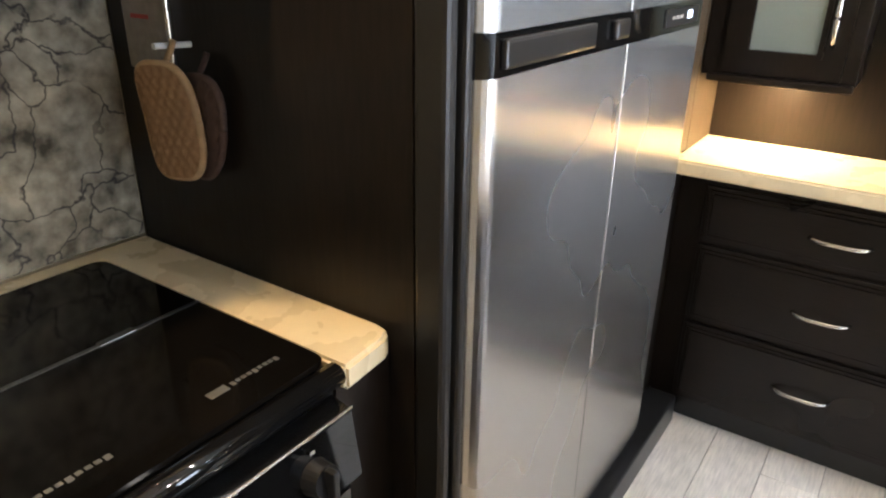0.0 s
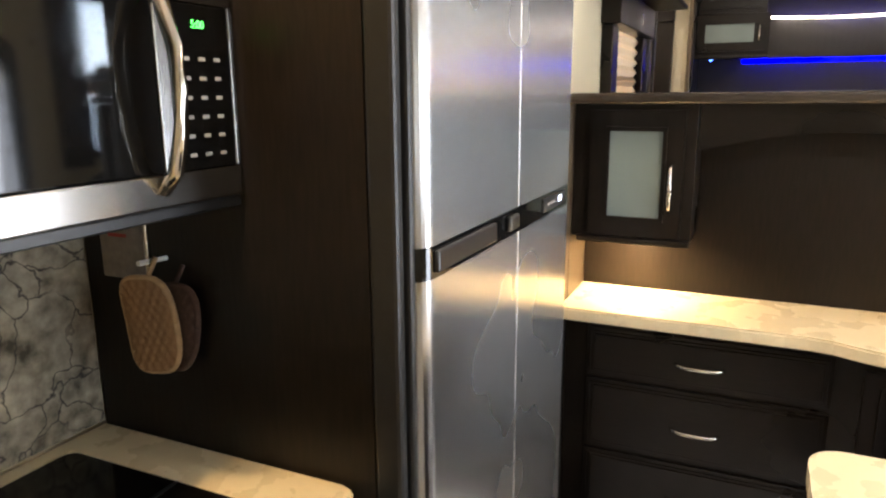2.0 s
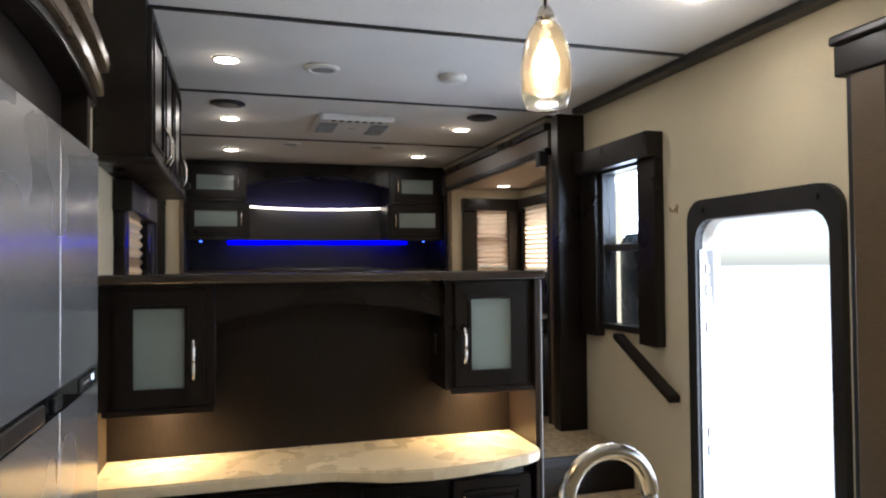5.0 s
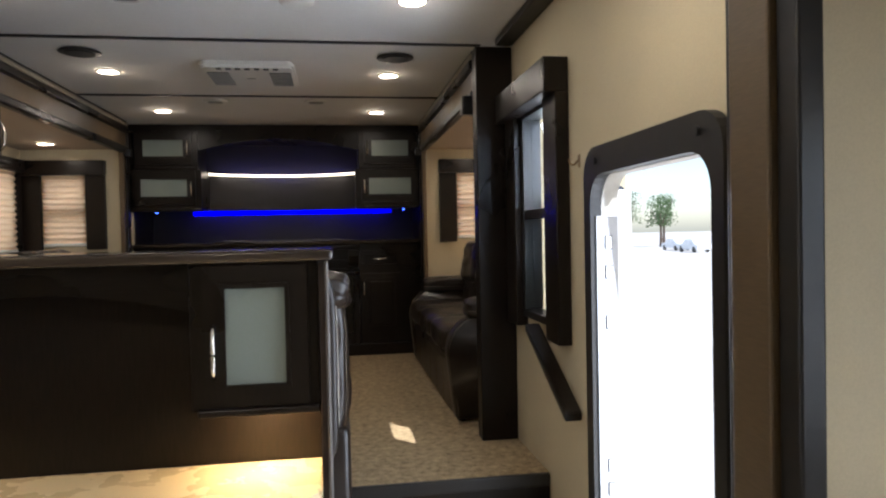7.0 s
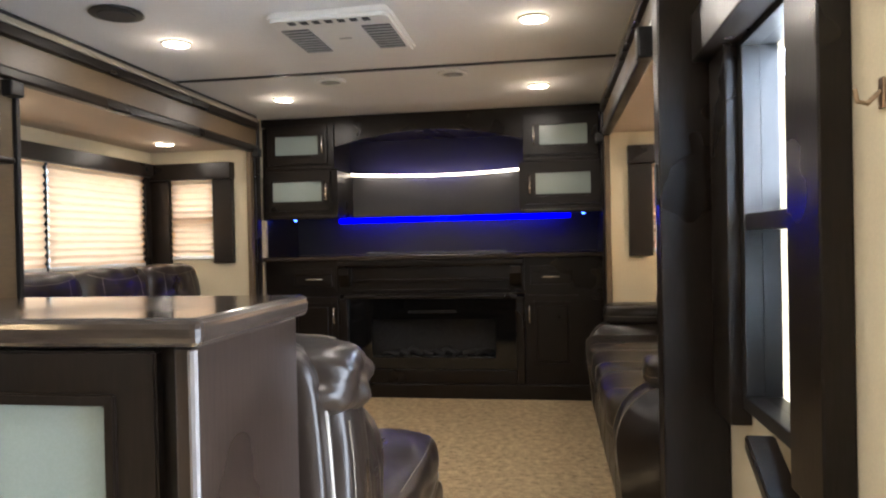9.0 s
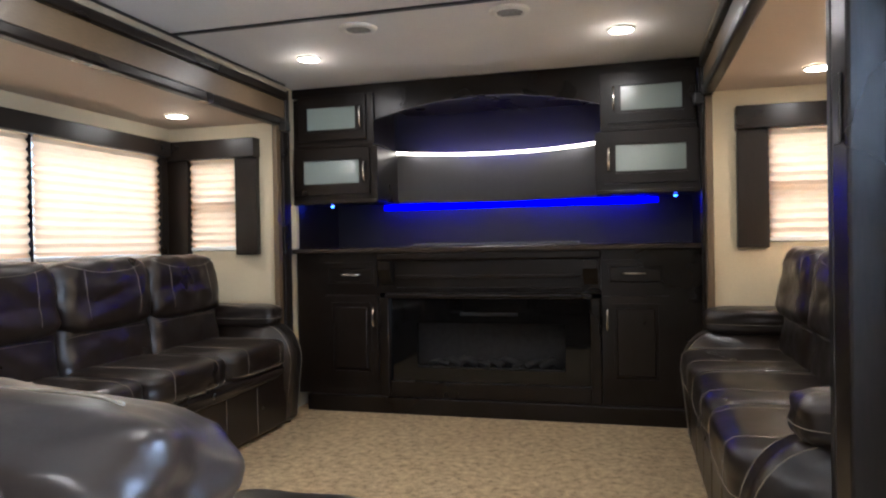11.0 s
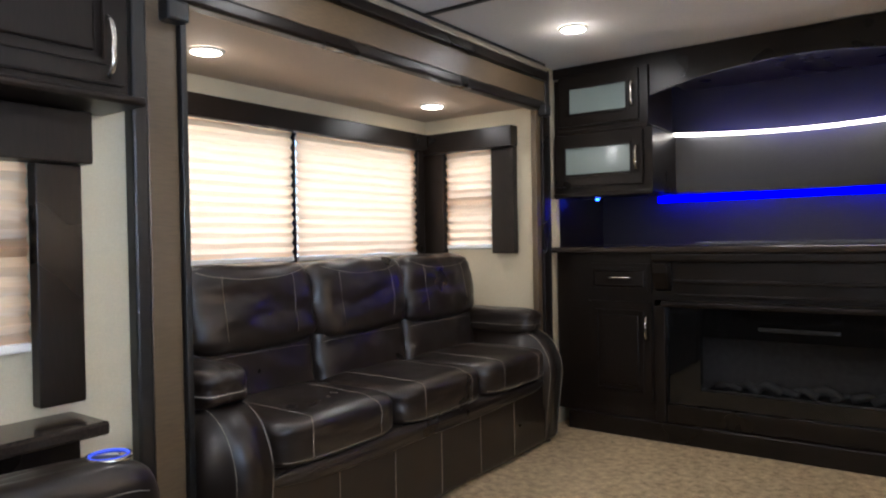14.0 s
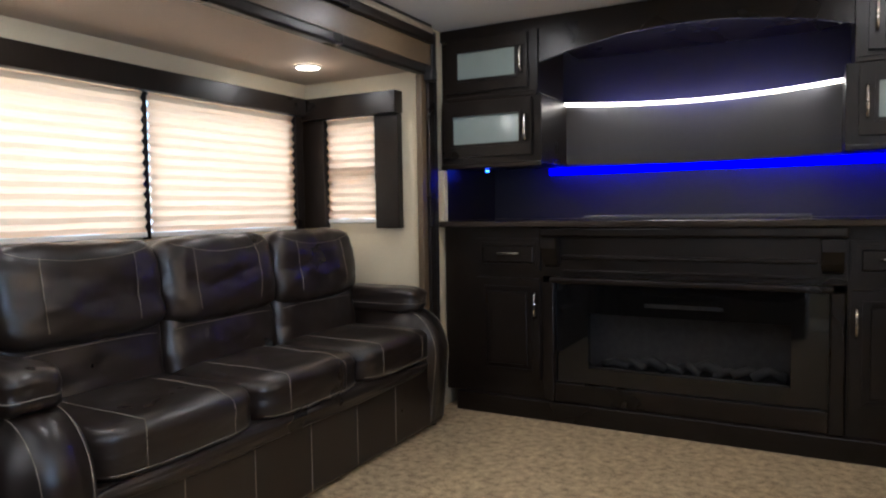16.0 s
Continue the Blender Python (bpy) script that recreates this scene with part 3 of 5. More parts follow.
window("window_dining", "x", 2.01, -0.75, 1.25, 0.95, 1.95, "wide black-framed dining window with clear glass", split=0.25)
lamp("dining_window_daylight", "AREA", (1.97, 0.25, 1.45), 3.5, (0.90, 0.95, 1.0), 1.9, 0.95, (-1, 0, -0.1))
lamp("entry_window_daylight", "AREA", (1.44, 3.25, 1.72), 6.5, (0.80, 0.90, 1.0), 0.42, 0.85, (-1, 0.12, -0.12))
lamp("doorway_daylight", "AREA", (1.46, 2.20, 0.90), 13.0, (0.90, 0.95, 1.0), 0.72, 1.7, (-1, 0, -0.12))
structure("slide_end_wall", box(1.396, 1.98, 1.58, 1.64, 0.0, 2.36), WALL, "beige end wall of the dining slide-out", category="wall")
structure("slide_end_wall", box(1.396, 1.98, -1.2, -1.14, 0.0, 2.36), WALL, "beige end wall of the dining slide-out", category="wall")
structure("slide_ceiling", box(1.396, 2.04, -1.2, 1.64, 2.361, 2.41), DIM_SLIDE_CEILING, "ceiling of the dining slide-out, off-white with its dimness in the colour", category="ceiling")

# ---- left kitchen slide-out shell ----
structure("kitchen_slide_wall", box(-1.98, -1.905, -1.7, 2.22, -0.06, 2.40), WALL, "outer wall of the kitchen slide-out", category="wall")
structure("kitchen_slide_wall", box(-1.905, -1.28, 2.16, 2.22, -0.06, 2.40), WALL, "end wall of the kitchen slide-out", category="wall")
structure("kitchen_slide_ceiling", box(-1.98, -1.20, -1.7, 2.22, 2.40, 2.45), DIM_SLIDE_CEILING, "ceiling of the kitchen slide-out", category="ceiling")
structure("kitchen_slide_header", box(-1.28, -1.20, -1.7, 2.14, 2.451, CEIL), WALL, "beige header over the kitchen slide-out", category="wall")
structure("kitchen_backsplash", box(-1.904, -1.893, -0.43, 1.116, 0.912, 1.43), MARBLE, "veined beige marble backsplash", category="backsplash")
# ---- cabinet making ----
def raised_door(parent, axis, face, a0, a1, z0, z1, out, name="door", glass=None, mat=None):
    """A framed cabinet door or drawer front. face: the plane it sits on, out: the sign in which it stands proud."""
    mat = mat or WOOD
    t = 0.018 * out
    fw = 0.052 if not glass else 0.062
    if z1 - z0 < 0.22 and not glass:
        fw = 0.03
    def rect(c0, c1, d0, d1):
        return [(c0, d0), (c1, d0), (c1, d1), (c0, d1)]
    def ring2(o, i, e0, e1, bev):
        bm = ring(rect(*o), rect(*i), axis, e0, e1)
        if bev:
            bmesh.ops.bevel(bm, geom=[e for e in bm.edges if e.calc_face_angle(0) > 0.6], offset=bev, segments=2, affect="EDGES")
        return bm
    i0, i1, j0, j1 = a0 + fw, a1 - fw, z0 + fw, z1 - fw
    d = part(name, ring2((a0, a1, z0, z1), (i0, i1, j0, j1), face, face + t, 0.003), mat, parent)
    q = 0.010
    part("bead", ring2((i0 - q, i1 + q, j0 - q, j1 + q), (i0 + 0.004, i1 - 0.004, j0 + 0.004, j1 - 0.004), face + t * 0.9, face + t * 1.35, 0.002), mat, d)
    def b(c0, c1, d0, d1, e0, e1, bev=0.0):
        return box(e0, e1, c0, c1, d0, d1, bev) if axis == "x" else box(c0, c1, e0, e1, d0, d1, bev)
    if glass:
        part("glass_pane", b(i0, i1, j0, j1, face + t * 0.2, face + t * 0.55), glass, d, "frosted glass pane")
    else:
        m = 0.02 if z1 - z0 > 0.22 else 0.008
        bm = b(i0, i1, j0, j1, face, face + t * 0.45)
        part("panel", bm, mat, d)
        part("raised_field", b(i0 + m, i1 - m, j0 + m, j1 - m, face + t * 0.45, face + t * 0.9, 0.005), mat, d)
    return d


def pull(parent, axis, face, a, z, length, out, upright=False, name="handle"):
    """A bowed flat metal pull."""
    pts, n = [], 12
    for k in range(n + 1):
        u = k / n * 2 - 1
        d = face + out * (0.004 + 0.026 * (1 - u ** 4))
        aa, zz = (a, z + u * length / 2) if upright else (a + u * length / 2, z)
        pts.append((d, aa, zz) if axis == "x" else (aa, d, zz))
    bm = tube(pts, 0.0065, 8)
    return part(name, bm, CHROME, parent, "bowed satin nickel pull", True)


def slab_drawer(parent, y, x0, x1, z0, z1):
    """A plain drawer front whose edge is routed in two steps; it faces the kitchen."""
    d = part("drawer", box(x0, x1, y - 0.010, y, z0, z1, 0.002), WOOD_X, parent)
    part("field", box(x0 + 0.012, x1 - 0.012, y - 0.016, y - 0.0102, z0 + 0.012, z1 - 0.012, 0.003), WOOD_X, d)
    part("face", box(x0 + 0.024, x1 - 0.024, y - 0.020, y - 0.0162, z0 + 0.022, z1 - 0.022, 0.003), WOOD_X, d)
    return d


# ---- hutch and bar between kitchen and living room ----
hutch = thing("hutch_base_cabinet", (-0.4, 2.56, 0.0), "dark stained hutch base with drawers and doors under a cream top", "cabinet")
body = prism([(-1.20, 2.42), (-0.40, 2.42), (-0.34, 2.40), (-0.2, 2.35), (0.0, 2.335), (0.18, 2.35), (0.35, 2.40), (0.385, 2.43), (0.385, 2.66), (-1.20, 2.66)], "z", 0.09, 0.868)
part("body", body, WOOD, hutch)
part("toe_kick", box(-1.20, 0.38, 2.45, 2.70, 0.0, 0.089), BLACK_PLASTIC, hutch)
for z0, z1, zh in ((0.655, 0.825, 0.735), (0.388, 0.640, 0.505), (0.10, 0.374, 0.248)):
    d = slab_drawer(hutch, 2.4195, -1.12, -0.375, z0, z1)
    pull(d, "y", 2.40, -0.755, zh, 0.15, -1)
for x0, x1, hx in ((-0.31, 0.005, -0.035), (0.03, 0.345, 0.07)):
    d = raised_door(hutch, "y", 2.334, x0, x1, 0.12, 0.825, -1, "door")
    pull(d, "y", 2.316, hx, 0.70, 0.14, -1, True)
outline = [(-1.205, 2.66), (-1.205, 2.305), (-0.46, 2.30), (-0.40, 2.288), (-0.33, 2.255), (-0.22, 2.215), (-0.08, 2.195), (0.06, 2.205), (0.2, 2.235), (0.32, 2.275), (0.372, 2.305), (0.394, 2.335), (0.398, 2.38), (0.398, 2.66)]
top = part("hutch_countertop", prism(outline, "z", 0.870, 0.912, 0.006), COUNTER, None, "", loc=(-0.4, 2.45, 0.87))
tagged(top, "cream solid-surface countertop with a bowed front edge", "countertop")
upper = thing("hutch_upper", (-0.4, 2.6, 0.912), "dark wooden hutch back with two small glass-fronted cupboards and an arch", "cabinet")
part("back_panel", box(-1.20, 0.398, 2.662, 2.715, 0.0, 1.568), WOOD_PANEL, upper)
part("end_panel", box(0.400, 0.424, 2.385, 2.715, 0.0, 1.568, 0.003), DAYLIT_END_PANEL, upper, "brown tall end panel, the door's daylight put into its colour")
part("filler_panel", box(-1.2145, -1.203, 2.160, 2.424, 0.0, 0.868), WOOD, upper)
part("edge_trim", tube([(0.424, 2.385, 0.01), (0.424, 2.385, 1.565)], 0.006), material("grey_corner_strip", (0.16, 0.15, 0.14), 0.35, spread=0.1), upper, "grey corner strip")
part("side_panel", box(-1.213, -1.202, 2.43, 2.714, 0.0, 1.568), material("tan_laminate", (0.075, 0.054, 0.033), 0.4, bump=0.08, bump_scale=30, stretch=(5, 5, 0.5), spread=0.25), upper, "tan side panel")
part("filler_panel", box(-1.2145, -1.203, 2.160, 2.429, 0.913, 1.568), bpy.data.materials["tan_laminate"], upper, "tan filler panel")
for x0, x1, g0, g1, hx, yf, zd in ((-1.2, -0.815, -1.146, -0.849, -0.885, 2.45, -0.012), (0.034, 0.398, 0.070, 0.369, 0.103, 2.415, 0.0)):
    c = part("cupboard", box(x0, x1, yf, 2.661, 1.143 + zd, 1.568, 0.002), WOOD, upper)
    part("bottom_moulding", box(x0 + 0.02, x1 - 0.002, yf - 0.025, yf - 0.0005, 1.128 + zd, 1.150 + zd, 0.006), WOOD_X, upper)
    d = raised_door(upper, "y", yf - 0.0005, g0, g1, 1.153 + zd, 1.562 + zd, -1, "door", FROST)
    pull(d, "y", yf - 0.02, hx, 1.317 + zd, 0.15, -1, True)
arch = [(-0.811, 1.567), (-0.811, 1.425)]
arch += [(-0.811 + 0.844 * k / 16, 1.425 + 0.062 * (1 - (2 * k / 16 - 1) ** 2)) for k in range(1, 16)]
arch += [(0.033, 1.425), (0.033, 1.567)]
part("arch_rail", prism(arch, "y", 2.452, 2.472), WOOD_X, upper)
bar = part("bar_top", box(-1.205, 0.444, 2.365, 2.726, 1.570, 1.604, 0.012, 3), BAR_TOP, None, loc=(-0.4, 2.57, 1.57))
tagged(bar, "glossy dark bar top with rounded edge", "countertop")
part("outlet", box(0.027, 0.0335, 2.53, 2.57, 1.27, 1.35, 0.003), BLACK_PLASTIC, upper, "black outlet")
for x in (-1.0, 0.23):
    pk = thing("under_cabinet_light", (x, 2.54, 1.13), "small round lit lamp under a cupboard", "lamp", "under-cabinet lamps")
    part("housing", cyl((x, 2.55, 1.1425), (x, 2.55, 1.130), 0.036), CHROME, pk)
    part("lens", cyl((x, 2.55, 1.1299), (x, 2.55, 1.127), 0.028), PUCK_LENS, pk)
    lamp("under_cabinet_lamp", "AREA", (x, 2.55, 1.122), 1.9, (1.0, 0.66, 0.30), 0.05)

# ---- refrigerator and its surround ----
sur = thing("fridge_surround", (-1.5, 1.65, 0.0), "dark wooden panels boxing in the refrigerator", "cabinet")
part("side_panel", box(-1.892, -1.215, 1.118, 1.150, 0.0, 2.398), WOOD_PANEL, sur)
part("face_strip", box(-1.214, -1.160, 1.116, 1.144, 0.0, 2.398, 0.008), TRIM_BLACK, sur)
part("face_strip", box(-1.190, -1.150, 1.145, 1.163, 0.06, 2.20, 0.006), TRIM_BLACK, sur)
part("side_panel", box(-1.892, -1.165, 2.115, 2.158, 0.0, 2.398), WOOD_PANEL, sur)
part("top_panel", box(-1.250, -1.235, 1.151, 2.114, 1.985, 2.398), WOOD_PANEL, sur)
part("kick", box(-1.20, -1.10, 1.168, 2.40, 0.001, 0.10, 0.006), BLACK_PLASTIC, sur)
def arch_strip(y0, y1, z_end, rise, h, x0, x1):
    n = 20
    lower = [(y0 + (y1 - y0) * k / n, z_end + rise * (1 - (2 * k / n - 1) ** 2)) for k in range(n + 1)]
    return prism(lower + [(y, z + h) for y, z in reversed(lower)], "x", x0, x1, 0.004)
for k, (z, h, x) in enumerate(((2.125, 0.035, -1.155), (2.160, 0.045, -1.135), (2.205, 0.03, -1.15), (2.235, 0.05, -1.12), (2.285, 0.11, -1.16))):
    part("arch_moulding", arch_strip(1.118, 2.20, z, 0.07, h - 0.001, -1.234, x), WOOD if k % 2 == 0 else material("bronzed_wood", (0.09, 0.065, 0.04), 0.25, spread=0.3) if k == 1 else bpy.data.materials["bronzed_wood"], sur)
fridge = thing("refrigerator", (-1.5, 1.65, 0.1), "four-door stainless steel refrigerator with black handle band", "refrigerator")
part("cabinet", box(-1.80, -1.205, 1.168, 2.105, 0.102, 1.965), STEEL_DARK, fridge)
def bowed_door(y0, y1, z0, z1, r0, r1):
    """A steel door with a rounded outer edge; r0, r1: the rounding at each side."""
    pts = [(-1.203, y0)]
    def corner(cy, r, st):
        return [(-1.135 - r + r * math.cos(radians(t)), cy + r * math.sin(radians(t))) for t in range(st, st + 91, 15)]
    pts += corner(y0 + r0, r0, -90) + corner(y1 - r1, r1, 0) + [(-1.203, y1)]
    return prism(pts, "z", z0, z1)
for z0, z1 in ((0.125, 1.288), (1.347, 1.962)):
    for y0, y1, r0, r1 in ((1.165, 1.660, 0.034, 0.003), (1.666, 2.126, 0.003, 0.010)):
        part("door", bowed_door(y0, y1, z0, z1, r0, r1), STEEL, fridge, "brushed steel door")
part("door_gap", box(-1.20, -1.150, 1.6605, 1.6655, 0.125, 1.962), STEEL_DARK, fridge, "dark seam between the doors")
band = part("handle_band", bowed_door(1.165, 2.126, 1.2885, 1.3465, 0.034, 0.010), BLACK_GLOSS, fridge, "black band between upper and lower doors")
part("handle", box(-1.1365, -1.126, 1.205, 1.50, 1.298, 1.338, 0.005), BLACK_PLASTIC, band, "dark grey recessed handle")
part("handle", box(-1.136, -1.124, 1.58, 1.645, 1.302, 1.336, 0.006), BLACK_PLASTIC, band)
part("control_panel", box(-1.136, -1.131, 1.86, 2.08, 1.300, 1.336, 0.003), BLACK_PLASTIC, band)
part("display", box(-1.1309, -1.130, 2.00, 2.03, 1.312, 1.328), glow("fridge_display", (0.75, 0.85, 1.0), 0.8), band)
for k in range(3):
    part("print_bar", box(-1.1309, -1.130, 1.895 + k * 0.026, 1.913 + k * 0.026, 1.315, 1.322), GREY_PRINT, band)
part("hinge", box(-1.20, -1.15, 1.173, 1.228, 1.963, 1.978, 0.004), BLACK_PLASTIC, fridge)
part("hinge", tube([(-1.21, 1.168, 1.95), (-1.14, 1.168, 1.952), (-1.14, 1.198, 1.966)], 0.006), BLACK_PLASTIC, fridge)

# ---- kitchen counter with range ----
def shift(ob, dy, dz=0.0):
    """Moves a finished thing along the kitchen wall and up or down."""
    ob.location += Vector((0.0, dy, dz))


base = thing("kitchen_base_cabinet", (-1.55, 0.3, 0.0), "dark wooden base cabinet beside the range", "cabinet")
part("body", box(-1.89, -1.262, 1.026, 1.147, 0.09, 0.868), WOOD, base)
base2 = thing("kitchen_base_cabinet", (-1.55, -0.2, 0.0), "dark wooden base cabinet beside the range", "cabinet")
part("body", box(-1.89, -1.262, -0.5, 0.472, 0.09, 0.868), WOOD, base2)
part("toe_kick", box(-1.89, -1.30, -0.5, 0.472, 0.0, 0.089), BLACK_PLASTIC, base2)
part("toe_kick", box(-1.89, -1.30, 1.026, 1.147, 0.0, 0.089), BLACK_PLASTIC, base)
d = raised_door(base2, "x", -1.2615, -0.02, 0.455, 0.12, 0.84, 1)
pull(d, "x", -1.243, 0.40, 0.70, 0.14, 1, True)
bm = prism([(-1.892, 1.148), (-1.28, 1.148), (-1.256, 1.140), (-1.245, 1.118), (-1.238, 1.024), (-1.84, 1.024), (-1.84, 0.474), (-1.24, 0.474), (-1.24, -0.5), (-1.892, -0.5)], "z", 0.870, 0.912, 0.006)
ct = part("kitchen_countertop", bm, COUNTER, None, loc=(-1.55, 0.6, 0.87))
tagged(ct, "cream solid-surface countertop round the range", "countertop")
stove = thing("kitchen_range", (-1.54, 0.75, 0.0), "black gas range with a closed glass cover", "range")
part("body", box(-1.835, -1.262, 0.478, 1.022, 0.09, 0.895), BLACK_PLASTIC, stove)
part("glass_cover", prism(rounded_rect(-1.838, -1.268, 0.478, 1.026, 0.028), "z", 0.916, 0.926, 0.003), COOK_GLASS, stove, "folding black glass cover")
part("cover_hinge_seam", box(-1.560, -1.553, 0.48, 1.024, 0.9262, 0.9275), STEEL_DARK, stove)
for y in (0.62, 0.88):
    part("cover_hinge", box(-1.563, -1.550, y - 0.028, y + 0.028, 0.9263, 0.9295, 0.001), STEEL_DARK, stove)
part("front_lip", tube([(-1.255, 0.478, 0.905), (-1.255, 1.024, 0.905)], 0.018, 12), BLACK_GLOSS, stove, smooth=True)
part("control_panel", prism([(-1.262, 0.875), (-1.222, 0.865), (-1.205, 0.755), (-1.262, 0.745)], "y", 0.482, 1.018, 0.004), BLACK_GLOSS, stove)
part("panel_trim", tube([(-1.221, 0.485, 0.868), (-1.221, 1.015, 0.868)], 0.0022), CHROME, stove)
for y in (0.93, 0.80, 0.70, 0.60):
    kb = part("knob", cyl((-1.213, y, 0.81), (-1.188, y, 0.814), 0.026, 24, 0.022), BLACK_PLASTIC, stove)
    part("grip", box(-1.19, -1.172, y - 0.005, y + 0.005, 0.79, 0.836, 0.002), BLACK_PLASTIC, kb)
    part("mark", box(-1.2145, -1.2135, y - 0.004, y + 0.004, 0.846, 0.851), GREY_PRINT, stove)
part("oven_door", box(-1.261, -1.222, 0.49, 1.012, 0.16, 0.735, 0.006), BLACK_GLOSS, stove)
part("oven_handle", tube([(-1.222, 0.54, 0.69), (-1.185, 0.55, 0.695), (-1.185, 0.95, 0.695), (-1.222, 0.96, 0.69)], 0.009), CHROME, stove)
for x0, y0, y1 in ((-1.335, 0.865, 0.985), (-1.335, 0.60, 0.735)):
    part("print_bar", box(x0, x0 + 0.015, y0, y0 + 0.030, 0.9261, 0.9265), DIM_PRINT, stove)
    for k in range(9):
        w = (y1 - y0 - 0.036) / 9
        part("print_bar", box(x0 + 0.003, x0 + 0.010 + 0.003 * (k % 4 == 0), y0 + 0.036 + k * w, y0 + 0.036 + k * w + w * 0.72, 0.9261, 0.9265), DIM_PRINT, stove)
shift(stove, -0.034, -0.012)
shift(ct, -0.032, -0.004)
for low in (base, base2):
    shift(low, -0.032)
    low.scale.z = 0.994
MICRO_STEEL = material("polished_steel", (0.50, 0.48, 0.45), 0.17, metal=1.0, spread=0.05, rough_spread=0.02)
mw = thing("microwave", (-1.68, 0.86, 1.42), "stainless microwave with black window and bowed handle, under a cabinet", "microwave")
part("body", box(-1.89, -1.485, 0.44, 1.146, 1.432, 1.838), BLACK_PLASTIC, mw)
part("underside_lip", box(-1.89, -1.47, 0.44, 1.146, 1.412, 1.4315, 0.003), BLACK_PLASTIC, mw)
part("lower_strip", box(-1.484, -1.463, 0.44, 1.146, 1.4325, 1.484, 0.003), MICRO_STEEL, mw, "steel lower strip")
part("upper_strip", box(-1.484, -1.463, 0.44, 1.146, 1.742, 1.838, 0.003), MICRO_STEEL, mw, "steel upper strip")
part("door", box(-1.484, -1.465, 0.44, 0.975, 1.485, 1.741, 0.003), BLACK_GLOSS, mw, "dark glass door")
part("door_edge", box(-1.484, -1.463, 0.976, 1.000, 1.485, 1.741, 0.002), STEEL, mw)
part("handle", tube([(-1.462, 0.965, 1.46), (-1.43, 0.962, 1.49), (-1.412, 0.962, 1.55), (-1.408, 0.962, 1.61), (-1.412, 0.962, 1.67), (-1.43, 0.962, 1.73), (-1.462, 0.965, 1.76)], 0.012, 10), CHROME, mw, "bowed steel handle", True)
kp = part("keypad", box(-1.484, -1.464, 1.0005, 1.135, 1.485, 1.741, 0.003), BLACK_GLOSS, mw)
part("side_strip", box(-1.484, -1.463, 1.1355, 1.146, 1.485, 1.741, 0.002), STEEL, mw)
for r in range(6):
    for c in range(3):
        part("key", box(-1.4638, -1.4632, 1.028 + c * 0.034, 1.042 + c * 0.034, 1.505 + r * 0.030, 1.511 + r * 0.030), GREY_PRINT, kp)
txt = bpy.data.curves.new("clock_digits", "FONT")
txt.body, txt.size, txt.extrude, txt.align_x = "5:00", 0.017, 0.0004, "CENTER"
txt.materials.append(GREEN_DIGIT)
tob = new("clock_digits", txt)
tob.parent = kp
tob.location = Vector((-1.4633, 1.065, 1.705)) - BASE[kp.name]
tob.rotation_euler = (radians(90), 0, radians(90))
oc = thing("kitchen_wall_cabinet", (-1.7, 0.6, 1.84), "dark wooden wall cabinet over the microwave", "cabinet")
part("body", box(-1.89, -1.50, -0.5, 1.147, 1.8395, 2.398), WOOD, oc)
for y0, y1 in ((-0.06, 0.53), (0.54, 1.14)):
    d = raised_door(oc, "x", -1.4995, y0, y1, 1.86, 2.38, 1)
    pull(d, "x", -1.482, y1 - 0.04, 1.95, 0.14, 1, True)

for high in (mw, oc):
    shift(high, -0.032)

